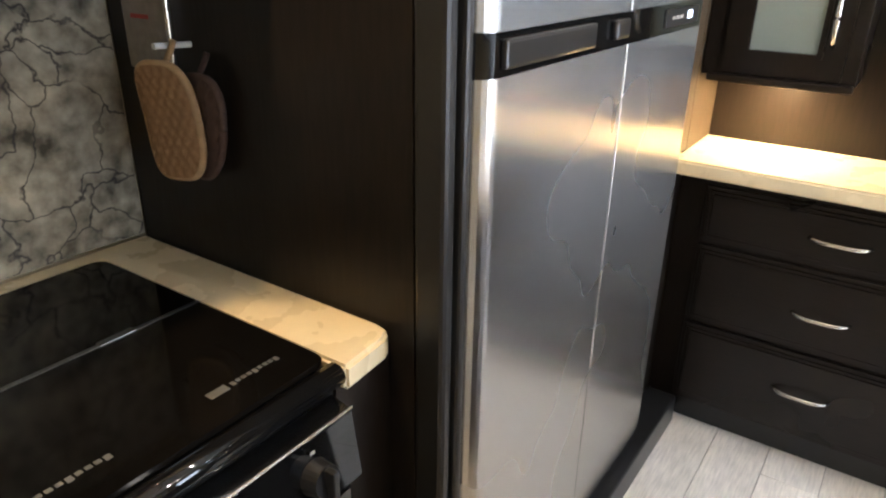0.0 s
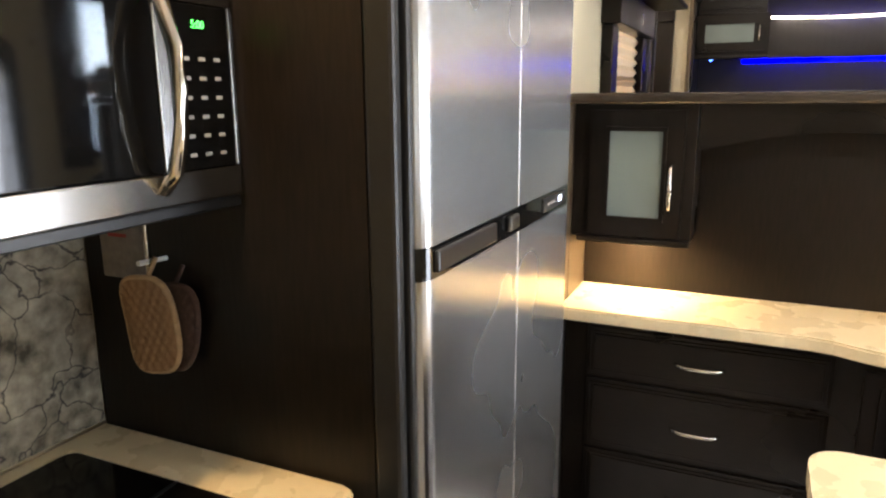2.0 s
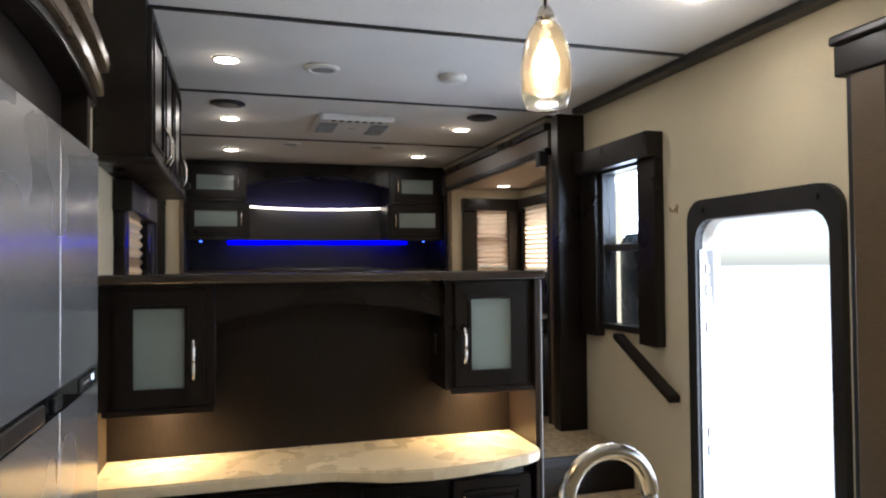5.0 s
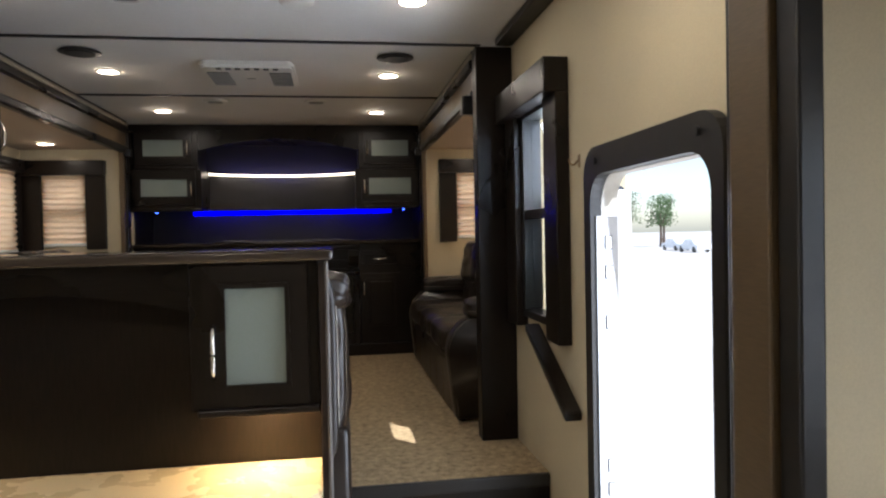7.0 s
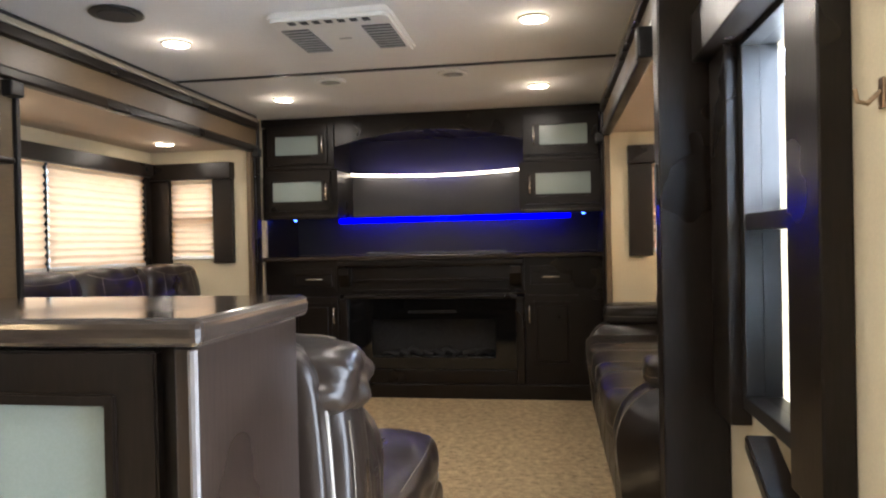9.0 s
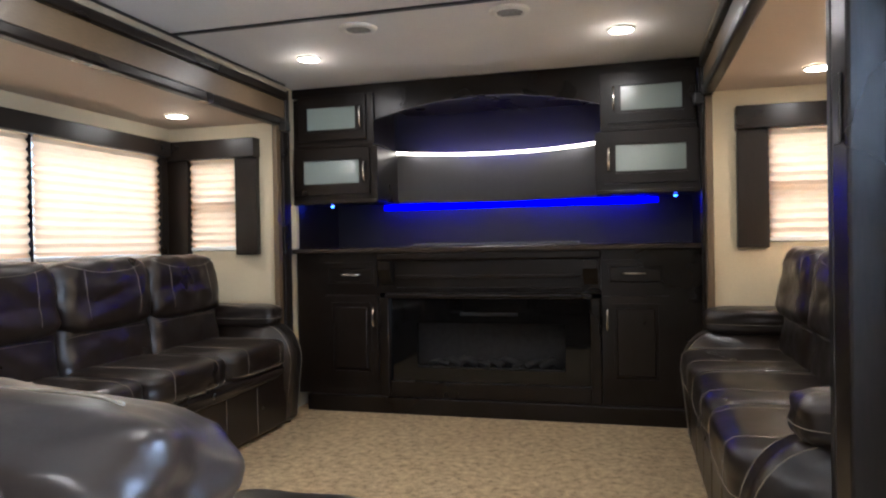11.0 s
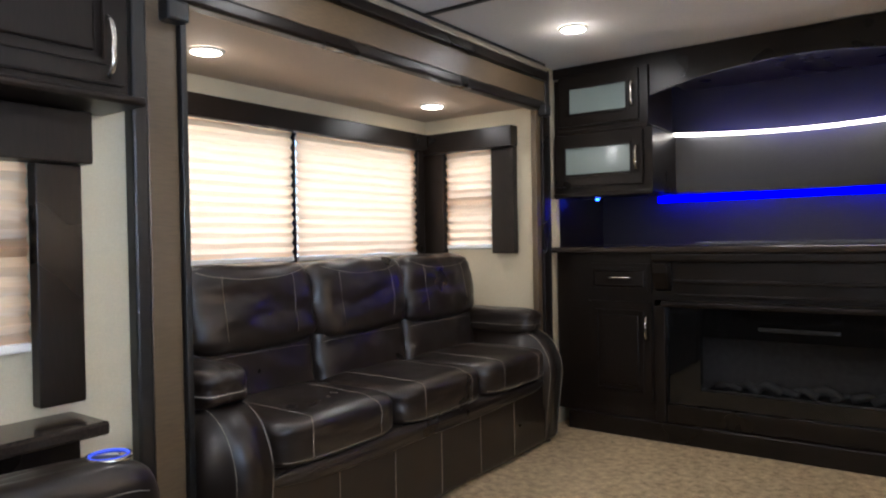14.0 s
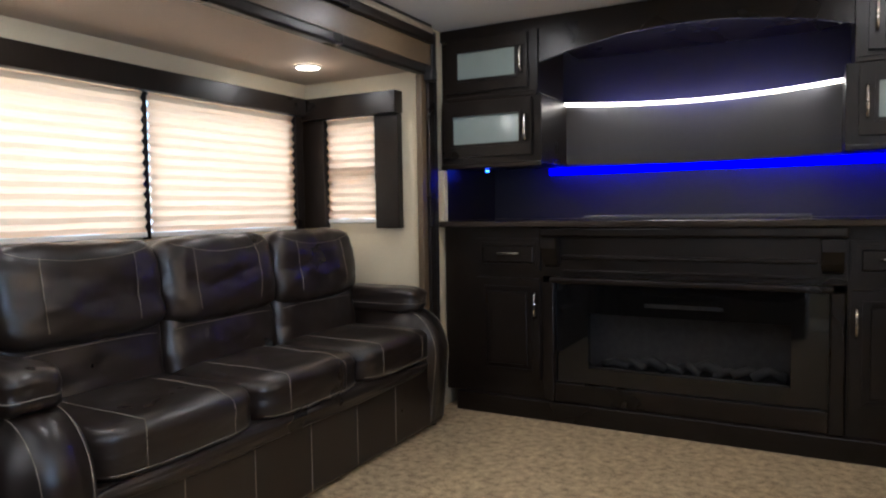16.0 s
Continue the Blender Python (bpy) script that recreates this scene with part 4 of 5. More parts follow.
# oven mitts on a wall switch plate
plate = thing("switch_plate", (-1.83, 1.145, 1.25), "grey steel switch plate on the side panel", "switch plate")
part("plate", box(-1.835, -1.715, 1.141, 1.1495, 1.245, 1.385, 0.003), material("grey_plate", (0.22, 0.19, 0.16), 0.35), plate)
part("plate_edge", box(-1.7145, -1.705, 1.139, 1.1495, 1.245, 1.385, 0.002), CHROME, plate, "pale plate edge")
part("label_bar", box(-1.81, -1.76, 1.1402, 1.1409, 1.33, 1.337), material("red_print", (0.35, 0.03, 0.02), 0.5), plate)
def pad(name, cx, cy, cz, w, h, tilt, label, mats, spin=0):
    t = thing(name, (cx, cy, cz + h / 2), label, "pot holder", "pot holders on a hook")
    bm = bmesh.new()
    n = 22
    def f(u, v, side):
        e = 3.6
        k = (abs(u) ** e + abs(v) ** e) ** (1 / e)
        q = 0.006 * abs(math.sin((u + v) * 9)) * abs(math.sin((u - v) * 9)) + 0.006 * max(0, 1 - k ** 4)
        return Vector((cx + u * w / 2 + tilt * v * h / 2, cy + side * (0.006 + q) - 0.012 * v * v, cz + v * h / 2))
    def sq(u, v):
        e = 3.6
        m = max(abs(u), abs(v)); k = (abs(u) ** e + abs(v) ** e) ** (1 / e)
        return (u * m / k, v * m / k) if k else (0, 0)
    grids = []
    for side in (-1, 1):
        g = [[bm.verts.new(f(*sq(-1 + 2 * i / n, -1 + 2 * j / n), side)) for j in range(n + 1)] for i in range(n + 1)]
        grids.append(g)
        for i in range(n):
            for j in range(n):
                bm.faces.new((g[i][j], g[i + 1][j], g[i + 1][j + 1], g[i][j + 1]))
    bmesh.ops.recalc_face_normals(bm, faces=bm.faces)
    turn = Matrix.Translation((cx, cy, 0)) @ Matrix.Rotation(radians(spin), 4, "Z") @ Matrix.Translation((-cx, -cy, 0))
    bmesh.ops.transform(bm, matrix=turn, verts=bm.verts)
    part("quilted_cloth", bm, mats[0], t, "", True)
    edge = [f(*sq(math.cos(a) / max(abs(math.cos(a)), abs(math.sin(a))), math.sin(a) / max(abs(math.cos(a)), abs(math.sin(a)))), 0) for a in [6.28318 * k / 48 for k in range(49)]]
    edge = [turn @ p for p in edge]
    part("binding", tube(edge, 0.0075, 8), mats[1], t, "", True)
    part("loop", tube([(cx, cy, cz + h / 2), (cx + 0.004, cy + 0.01, cz + h / 2 + 0.02), (cx + 0.008, cy + 0.015, cz + h / 2 + 0.035)], 0.005), mats[1], t)
pad("pot_holder", -1.655, 1.058, 1.184, 0.088, 0.180, -0.10, "tan quilted pot holder hanging on a hook", (MITT, MITT_EDGE), 22)
BROWN_QUILT = material("brown_quilt", (0.055, 0.029, 0.019), 0.9, bump=0.3, bump_scale=120)
pad("pot_holder", -1.630, 1.098, 1.170, 0.090, 0.165, 0.16, "brown pot holder hanging behind another", (BROWN_QUILT, BROWN_QUILT))
part("hook", cyl((-1.665, 1.147, 1.297), (-1.665, 1.08, 1.300), 0.005), WHITE_PLASTIC, plate)
shift(plate, -0.032)

# ---- island with sink and faucet ----
isl = thing("kitchen_island", (-0.12, 1.1, 0.0), "dark wooden kitchen island", "island")
part("body", box(-0.44, 0.20, 0.66, 1.52, 0.09, 0.868), WOOD, isl)
part("toe_kick", box(-0.40, 0.16, 0.70, 1.48, 0.0, 0.089), BLACK_PLASTIC, isl)
for y0, y1 in ((0.69, 1.085), (1.095, 1.49)):
    raised_door(isl, "x", -0.4405, y0, y1, 0.12, 0.84, -1)
it = part("island_countertop", ring(rounded_rect(-0.505, 0.25, 0.60, 1.60, 0.07), rounded_rect(-0.20, 0.10, 0.80, 1.02, 0.05), "z", 0.870, 0.912), COUNTER, None, loc=(-0.12, 1.1, 0.87))
tagged(it, "cream island top with rounded corners and a cut-out sink", "countertop")
sink = thing("sink", (-0.05, 0.91, 0.72), "stainless sink sunk in the island", "sink")
part("bowl", ring(rounded_rect(-0.205, 0.105, 0.795, 1.025, 0.052), rounded_rect(-0.195, 0.095, 0.805, 1.015, 0.05), "z", 0.72, 0.869), STEEL, sink)
part("bottom", prism(rounded_rect(-0.205, 0.105, 0.795, 1.025, 0.052), "z", 0.712, 0.7195), STEEL, sink)
fa = thing("faucet", (0.08, 1.07, 0.912), "satin nickel gooseneck faucet on the island", "faucet")
part("base", lathe([(0.0, 0.913), (0.032, 0.913), (0.032, 0.93), (0.02, 0.94), (0.018, 1.0), (0.0, 1.0)], (0.057, 1.07)), CHROME, fa, smooth=True)
pts = [(0.057, 1.07, 0.99), (0.057, 1.07, 1.16)]
pts += [(-0.035 + 0.092 * math.cos(radians(a)), 1.07, 1.166 + 0.092 * math.sin(radians(a))) for a in range(0, 181, 15)]
pts += [(-0.127, 1.07, 1.12)]
part("spout", tube(pts, 0.0165, 16), CHROME, fa, smooth=True)
part("spray_head", cyl((-0.127, 1.07, 1.125), (-0.129, 1.07, 1.05), 0.019, 18, 0.022), CHROME, fa)
part("lever", cyl((0.075, 1.07, 0.975), (0.140, 1.07, 1.0), 0.007), CHROME, fa)

# ---- pendant lamp over the island ----
pen = thing("pendant_lamp", (-0.06, 1.28, 2.0), "lit pendant lamp with a seeded amber glass shade", "lamp")
part("canopy", lathe([(0.0, 2.594), (0.055, 2.594), (0.05, 2.575), (0.012, 2.57), (0.0, 2.57)], (-0.06, 1.28)), CHROME, pen, smooth=True)
part("cord", cyl((-0.06, 1.28, 2.57), (-0.06, 1.28, 2.20), 0.004, 8), BLACK_PLASTIC, pen)
part("cap", lathe([(0.0, 2.215), (0.012, 2.215), (0.022, 2.195), (0.022, 2.175), (0.0, 2.175)], (-0.06, 1.28)), CHROME, pen, smooth=True)
prof = [(0.024, 2.178), (0.040, 2.16), (0.052, 2.12), (0.058, 2.07), (0.056, 2.02), (0.048, 1.985)]
part("shade", lathe(prof + [(r - 0.003, z) for r, z in reversed(prof)], (-0.06, 1.28)), AMBER_GLASS, pen, "amber glass shade", True)
part("bulb", lathe([(0.0, 2.14), (0.012, 2.135), (0.028, 2.09), (0.026, 2.06), (0.0, 2.04)], (-0.06, 1.28)), BULB, pen, "glowing bulb", True)
lamp("pendant_bulb_light", "POINT", (-0.06, 1.28, 1.97), 3.5, WARM, 0.03)

# ---- overhead cabinet in the living room, by the left wall ----
oh = thing("overhead_cabinet", (-1.1, 3.1, 2.0), "dark wooden overhead cabinet with a crown moulding", "cabinet")
part("body", box(LW + 0.001, -1.045, 2.45, 3.76, 2.01, CEIL - 0.003), WOOD, oh)
part("bottom_moulding", box(LW + 0.001, -1.00, 2.43, 3.785, 1.990, 2.012, 0.008), WOOD, oh)
for y0, y1, hy in ((2.47, 2.885, 2.84), (2.895, 3.31, 2.94), (3.32, 3.745, 3.70)):
    d = raised_door(oh, "x", -1.0445, y0, y1, 2.035, 2.56, 1)
    pull(d, "x", -1.025, hy, 2.12, 0.14, 1, True)
ledge = thing("side_ledge", (-1.1, 3.2, LIVING), "dark wooden ledge beside the recliner seat", "shelf")
part("ledge_top", box(LW + 0.001, -1.03, 2.76, 3.69, 1.212, 1.245, 0.008), BAR_TOP, ledge)
part("ledge_body", box(LW + 0.001, -1.075, 2.76, 3.64, LIVING, 1.211), WOOD, ledge)
# ---- entertainment centre ----
ent = thing("media_cabinet", (0, 6.6, LIVING), "dark wooden base cabinets with drawers, doors and a mantel", "cabinet")
for s in (-1, 1):
    x0, x1 = sorted((s * 1.20, s * 0.652))
    part("body", box(x0, x1, 6.345, 6.97, LIVING + 0.10, 1.572), WOOD, ent)
    x0, x1 = sorted((s * 1.01, s * 0.662))
    d = raised_door(ent, "y", 6.3445, x0, x1, 1.355, 1.515, -1, "drawer", mat=WOOD_X)
    pull(d, "y", 6.325, s * 0.828, 1.44, 0.13, -1)
    d = raised_door(ent, "y", 6.3445, x0, x1, 0.80, 1.315, -1)
    pull(d, "y", 6.325, s * 0.685, 1.185, 0.125, -1, True)
part("plinth", box(-1.13, 1.13, 6.315, 6.96, LIVING, LIVING + 0.099, 0.006), WOOD_X, ent)
part("counter", box(-1.205, 1.205, 6.275, 6.985, 1.5725, 1.602, 0.008), BAR_TOP, ent, "glossy dark top")
# mantel and fire surround
man = thing("mantel", (0.02, 6.35, LIVING), "dark carved wooden mantel with corbels round an electric fire", "mantel")
part("frieze", box(-0.651, 0.651, 6.335, 6.60, 1.33, 1.572), WOOD_X, man)
part("crown", box(-0.655, 0.655, 6.295, 6.3345, 1.525, 1.571, 0.012, 3), WOOD_X, man)
part("rail", box(-0.545, 0.545, 6.312, 6.3345, 1.418, 1.436, 0.006), WOOD_X, man)
part("rail", box(-0.545, 0.545, 6.320, 6.3345, 1.352, 1.364, 0.004), WOOD_X, man)
part("shelf_moulding", box(-0.605, 0.605, 6.285, 6.3345, 1.300, 1.329, 0.010, 3), WOOD_X, man)
for s in (-1, 1):
    x0, x1 = sorted((s * 0.648, s * 0.592))
    part("pilaster", box(x0, x1, 6.325, 6.60, LIVING + 0.10, 1.30, 0.006), WOOD, man)
    part("corbel", prism([(6.3345, 1.52), (6.262, 1.52), (6.262, 1.47), (6.285, 1.42), (6.31, 1.385), (6.3345, 1.375)], "x", s * 0.598 - 0.04, s * 0.598 + 0.04, 0.006), WOOD, man)
part("lower_panel", box(-0.591, 0.591, 6.335, 6.37, LIVING + 0.10, 0.80, 0.004), WOOD_X, man)
fire = thing("electric_fireplace", (0.02, 6.45, 0.80), "unlit black electric fireplace with a log bed behind glass", "fireplace")
part("surround", ring([(-0.590, 0.802), (0.590, 0.802), (0.590, 1.298), (-0.590, 1.298)], [(-0.43, 0.880), (0.45, 0.880), (0.45, 1.150), (-0.43, 1.150)], "y", 6.36, 6.40), BLACK_GLOSS, fire, "glossy black surround")
part("firebox", box(-0.50, 0.50, 6.585, 6.60, 0.81, 1.29), material("grey_firebrick", (0.030, 0.027, 0.025), 0.8, bump=0.5, bump_scale=30, spread=0.4), fire)
part("floor_tray", box(-0.42, 0.42, 6.40, 6.584, 0.84, 0.868), FIREBRICK, fire)
part("tray_edge", box(-0.425, 0.445, 6.362, 6.372, 0.881, 0.892, 0.002), material("grey_metal_edge", (0.05, 0.05, 0.05), 0.4, metal=1.0), fire)
part("top_vent", box(-0.16, 0.18, 6.354, 6.3595, 1.195, 1.212, 0.002), BLACK_PLASTIC, fire)
rnd = random.Random(4)
for k in range(9):
    x = -0.32 + k * 0.085
    a = rnd.uniform(-0.7, 0.7)
    part("log", tube([(x - 0.07 * math.cos(a), 6.46 - 0.05 * math.sin(a), 0.885 + 0.01 * (k % 2)), (x, 6.46, 0.905 + 0.012 * (k % 3)), (x + 0.07 * math.cos(a), 6.46 + 0.05 * math.sin(a), 0.89)], 0.017 + 0.004 * (k % 3), 9), LOG, fire, "", True)
# upper part
up = thing("media_wall_cabinet", (0, 6.6, 1.9), "dark wooden upper cupboards with frosted doors and an arched fascia", "cabinet")
part("back_panel", box(-1.20, 1.20, 6.972, 6.985, 1.603, CEIL - 0.003), NICHE, up)
for s in (-1, 1):
    part("niche_side", box(s * 1.19, s * 1.2135, 6.36, 6.97, 1.603, 2.53), WOOD, up)
part("pale_edge", box(-1.2130, -1.178, 6.30, 6.335, 1.605, 1.868), WALL, up, "pale edge strip")
CUPS = (("upper", -1.165, -0.662, 2.228, 2.535, 6.312), ("lower", -1.18, -0.632, 1.884, 2.212, 6.285))
for tag, x0, x1, z0, z1, f in CUPS:
    for s in (1, -1):
        a0, a1 = (x0, x1) if s > 0 else (-x1, -x0)
        c = part("cupboard", box(a0, a1, f + 0.001, 6.70, z0, z1, 0.002), WOOD, up)
        part("bottom_moulding", box(a0 - 0.0, a1 + 0.0, f - 0.012, f + 0.0, z0 - 0.014, z0 + 0.010, 0.005), WOOD_X, up)
        g0, g1 = (a0 + 0.012, a1 - 0.045) if s > 0 else (a0 + 0.045, a1 - 0.012)
        d = raised_door(up, "y", f, g0, g1, z0 + (0.043 if tag == "lower" else 0.03), z1 - 0.012, -1, "door", FROST)
        zc = (z0 + z1) / 2 + 0.01
        pull(d, "y", f - 0.02, g1 - 0.028 if s > 0 else g0 + 0.028, zc, 0.13, -1, True)
fas = [(-1.205, 2.590), (-1.205, 2.536), (-0.661, 2.536), (-0.661, 2.375)]
fas += [(-0.661 + 1.322 * k / 20, 2.375 + 0.095 * (1 - (2 * k / 20 - 1) ** 2)) for k in range(1, 20)]
fas += [(0.661, 2.375), (0.661, 2.536), (1.205, 2.536), (1.205, 2.590)]
part("cavity_top", box(-0.660, 0.660, 6.3525, 6.970, 2.50, 2.515), WOOD_X, up)
part("arched_fascia", prism(fas, "y", 6.33, 6.352), WOOD_X, up)
for s in (-1, 1):
    x0, x1 = sorted((s * 1.172, s * 1.21))
    part("side_stile", box(x0, x1, 6.30, 6.345, 1.603, 2.535, 0.003), WOOD, up) if s > 0 else None
# curved panel between the cupboards, a light strip along its top edge, a blue glow band below
N = 24
def curve_y(x):
    return 6.64 + 0.25 * (1 - (x / 0.66) ** 2)
outer = [(-0.66 + 1.32 * k / N, curve_y(-0.66 + 1.32 * k / N)) for k in range(N + 1)]
panel = part("curved_panel", prism(outer + [(x, y + 0.02) for x, y in reversed(outer)], "z", 1.892, 2.200), NICHE, up, "concave dark panel")
strip = thing("light_strip", (0, 6.8, 2.2), "glowing warm white light strip along a curved panel", "light strip")
part("diffuser_glow", tube([(x, y - 0.008, 2.206) for x, y in outer], 0.0095, 8), LED_WHITE, strip)
for s in (-1, 1):
    part("shelf_top", box(s * 0.661, s * 0.632 if s < 0 else 0.68, 6.64, 6.70, 1.884, 2.21), WOOD, up) if s > 0 else None
blue = thing("light_strip", (0, 6.94, 1.87), "blue wall glow of a hidden light strip, made as an emitting band", "light strip")
# emitting band on the wall in place of the hidden strip's pool of light
part("diffuser_glow", box(-0.84, 0.99, 6.960, 6.971, 1.853, 1.892, 0.004), BLUE_WALL_GLOW, blue)
lamp("blue_strip_light", "AREA", (0.05, 6.89, 1.893), 1.8, (0.02, 0.01, 1.0), 1.75, 0.02, (0, 0.75, -0.65))
lamp("blue_upper_light", "AREA", (0.0, 6.80, 2.225), 0.42, (0.02, 0.01, 1.0), 1.2, 0.03, (0, 1.0, 0.25))
lamp("white_strip_light", "AREA", (0.0, 6.70, 2.205), 0.5, (1.0, 0.86, 0.70), 1.2, 0.02, (0, 0.6, -1.0))
for s in (-1, 1):
    dot = thing("blue_spot", (s * 1.067, 6.60, 1.87), "tiny glowing blue lamp under a cupboard", "lamp", "blue spots")
    part("body", cyl((s * 1.067, 6.60, 1.8835), (s * 1.067, 6.60, 1.876), 0.014), CHROME, dot)
    part("lens", cyl((s * 1.067, 6.60, 1.8759), (s * 1.067, 6.60, 1.868), 0.010), LED_DOT, dot)
    lamp("blue_spot_light", "POINT", (s * 1.067, 6.60, 1.855), 0.015, (0.03, 0.05, 1.0), 0.01)
bar_s = thing("soundbar", (0.0, 6.62, 1.603), "slim dark bar lying on the mantel top", "soundbar")
part("body", box(-0.52, 0.52, 6.60, 6.66, 1.604, 1.622, 0.004), material("grey_slim_bar", (0.10, 0.10, 0.11), 0.25, spread=0.1), bar_s)

# ---- leather seats ----
def cube_grid(n):
    """Points of a cube's surface as faces of n x n cells."""
    faces = []
    for ax in range(3):
        for sg in (-1, 1):
            for i in range(n):
                for j in range(n):
                    q = []
                    for u, v in ((i, j), (i + 1, j), (i + 1, j + 1), (i, j + 1)):
                        p = [0, 0, 0]
                        p[ax] = sg
                        p[(ax + 1) % 3] = math.tan((2 * u / n - 1) * math.pi / 4)
                        p[(ax + 2) % 3] = math.tan((2 * v / n - 1) * math.pi / 4)
                        q.append(tuple(p))
                    faces.append(q if sg > 0 else q[::-1])
    return faces


CUBE = cube_grid(26)


def puff_point(p, c, h, e, wrinkle, seed):
    k = sum(abs(v) ** e for v in p) ** (1 / e)
    q = Vector((p[0] / k, p[1] / k, p[2] / k))
    w = noise.noise(Vector((q.x * 2.3 + seed, q.y * 2.3, q.z * 2.3))) + 0.25 * noise.noise(Vector((q.x * 6 + seed, q.y * 6, q.z * 6)))
    # gathered folds where the cover is pulled together at the upper corners
    pull_in = max(0.0, abs(q.y) - 0.45) * max(0.0, q.z - 0.35)
    w += 1.0 * pull_in * noise.noise(Vector((q.x * 11 + seed, q.y * 5, q.z * 13)))
    return Vector((c[0] + q.x * h[0], c[1] + q.y * h[1], c[2] + q.z * h[2])) + q.normalized() * w * wrinkle


def puff(c, h, e=5.0, wrinkle=0.008, seed=0.0, m=None):
    bm = bmesh.new()
    seen = {}
    for f in CUBE:
        vs = []
        for p in f:
            key = tuple(round(v, 5) for v in p)
            if key not in seen:
                seen[key] = bm.verts.new(puff_point(p, c, h, e, wrinkle, seed))
            vs.append(seen[key])
        bm.faces.new(vs)
    if m is not None:
        bmesh.ops.transform(bm, matrix=m, verts=bm.verts)
    return bm


def seam(path, c, h, e=5.0, wrinkle=0.008, seed=0.0, r=0.0013, m=None):
    """A line of thread over a puff, along points of its unit cube."""
    pts = [puff_point(p, c, [v + 0.002 for v in h], e, wrinkle, seed) for p in path]
    if m is not None:
        pts = [m @ p for p in pts]
    return tube(pts, r, 6)


def cushion(name, parent, c, h, e, seed, seams, wrinkle=0.008, m=None, label=""):
    ob = part(name, puff(c, h, e, wrinkle, seed, m), LEATHER, parent, label, True)
    for path in seams:
        part("stitching", seam(path, c, h, e, wrinkle, seed, m=m), THREAD, ob, "pale stitching", True)
    return ob


def over(axis_value, n=14):
    """Over the top and down the front at one place across."""
    return [(-0.9 + 1.9 * k / n, axis_value, 1) for k in range(n + 1)] + [(1, axis_value, 1 - 1.6 * k / n) for k in range(1, n + 1)]


def front_edge(n=18, z=-0.55):
    return [(1, -1 + 2 * k / n, z) for k in range(n + 1)]


def sofa(x_back, x_front, y0, y1, name, label):
    """A three-seat sofa that faces +x, its arms at y0 and y1."""
    t = thing(name, (x_front, (y0 + y1) / 2, LIVING), label, "sofa", "matching sofas")
    f, aw = LIVING, 0.17
    part("plinth", box(x_back, x_front - 0.02, y0 + 0.01, y1 - 0.01, f + 0.015, f + 0.36, 0.02, 3), LEATHER, t, "leather-covered base")
    n = 6
    for k in range(1, n):
        y = y0 + aw + (y1 - y0 - 2 * aw) * k / n
        part("stitching", tube([(x_front - 0.0185, y, f + 0.03), (x_front - 0.0185, y, f + 0.30)], 0.0018, 6), THREAD, t)
    w = (y1 - y0 - 2 * aw) / 3
    for k in range(3):
        yc = y0 + aw + w * (k + 0.5)
        c, h = ((x_back + 0.30 + x_front + 0.03) / 2, yc, f + 0.428), ((x_front + 0.03 - x_back - 0.30) / 2, w / 2 + 0.003, 0.082)
        cushion("seat_cushion", t, c, h, 5.5, k * 3.1, [over(-0.55), over(0.55), front_edge(18, -0.62)], 0.004)
        bk = Matrix.Translation((x_back + 0.26, yc, f + 0.60)) @ Matrix.Rotation(radians(-9), 4, "Y")
        cushion("back_cushion", t, (0, 0, -0.03), (0.135, w / 2 + 0.004, 0.20), 5.0, 10 + k, [[(1, -0.98 + 1.96 * i / 12, 0.30) for i in range(13)]], 0.010, bk)
        cushion("head_cushion", t, (0.03, 0, 0.198), (0.145, w / 2 + 0.006, 0.165), 5.5, 20 + k * 1.7,
                [[(1, -0.55, 0.70 - 1.4 * i / 12) for i in range(13)], [(1, 0.55, 0.70 - 1.4 * i / 12) for i in range(13)],
                 [(1, -1 + 2 * i / 18, 0.98 - 0.42 * (1 - abs(-1 + 2 * i / 18) ** 2.4)) for i in range(19)]], 0.013, bk)
    cushion("front_roll", t, (x_front - 0.025, (y0 + y1) / 2, f + 0.325), (0.04, (y1 - y0) / 2 - aw, 0.04), 3.0, 70, [], 0.006)
    part("back_shell", box(x_back - 0.02, x_back + 0.12, y0 + 0.05, y1 - 0.05, f + 0.2, f + 0.82, 0.04, 3), LEATHER, t, "sofa back", True)
    for ys in (y0, y1):
        yc = ys + aw / 2 if ys == y0 else ys - aw / 2
        prof = [(x_back + 0.05, f + 0.02), (x_front - 0.02, f + 0.02)]
        prof += [(x_front - 0.155 + 0.17 * math.cos(radians(a)), f + 0.36 + 0.21 * math.sin(radians(a))) for a in range(0, 91, 10)]
        prof += [(x_back + 0.05, f + 0.60)]
        bm = prism(prof, "y", yc - aw / 2, yc + aw / 2, 0.018)
        arm = part("arm", bm, LEATHER, t, "rolled arm", True)
        for e in (-1, 1):
            line = [(x_front + 0.016 - 0.035 * (1 - i / 6), yc + e * (aw / 2 - 0.02), f + 0.03 + 0.33 * i / 6) for i in range(7)]
            line += [(x_front - 0.155 + 0.1715 * math.cos(radians(a)), yc + e * (aw / 2 - 0.02), f + 0.36 + 0.2115 * math.sin(radians(a))) for a in range(10, 81, 10)]
            part("stitching", tube(line, 0.0015, 6), THREAD, arm)
        c, h = ((x_back + x_front) / 2 + 0.045, yc, f + 0.618), ((x_front - x_back) / 2 - 0.135, aw / 2 + 0.010, 0.064)
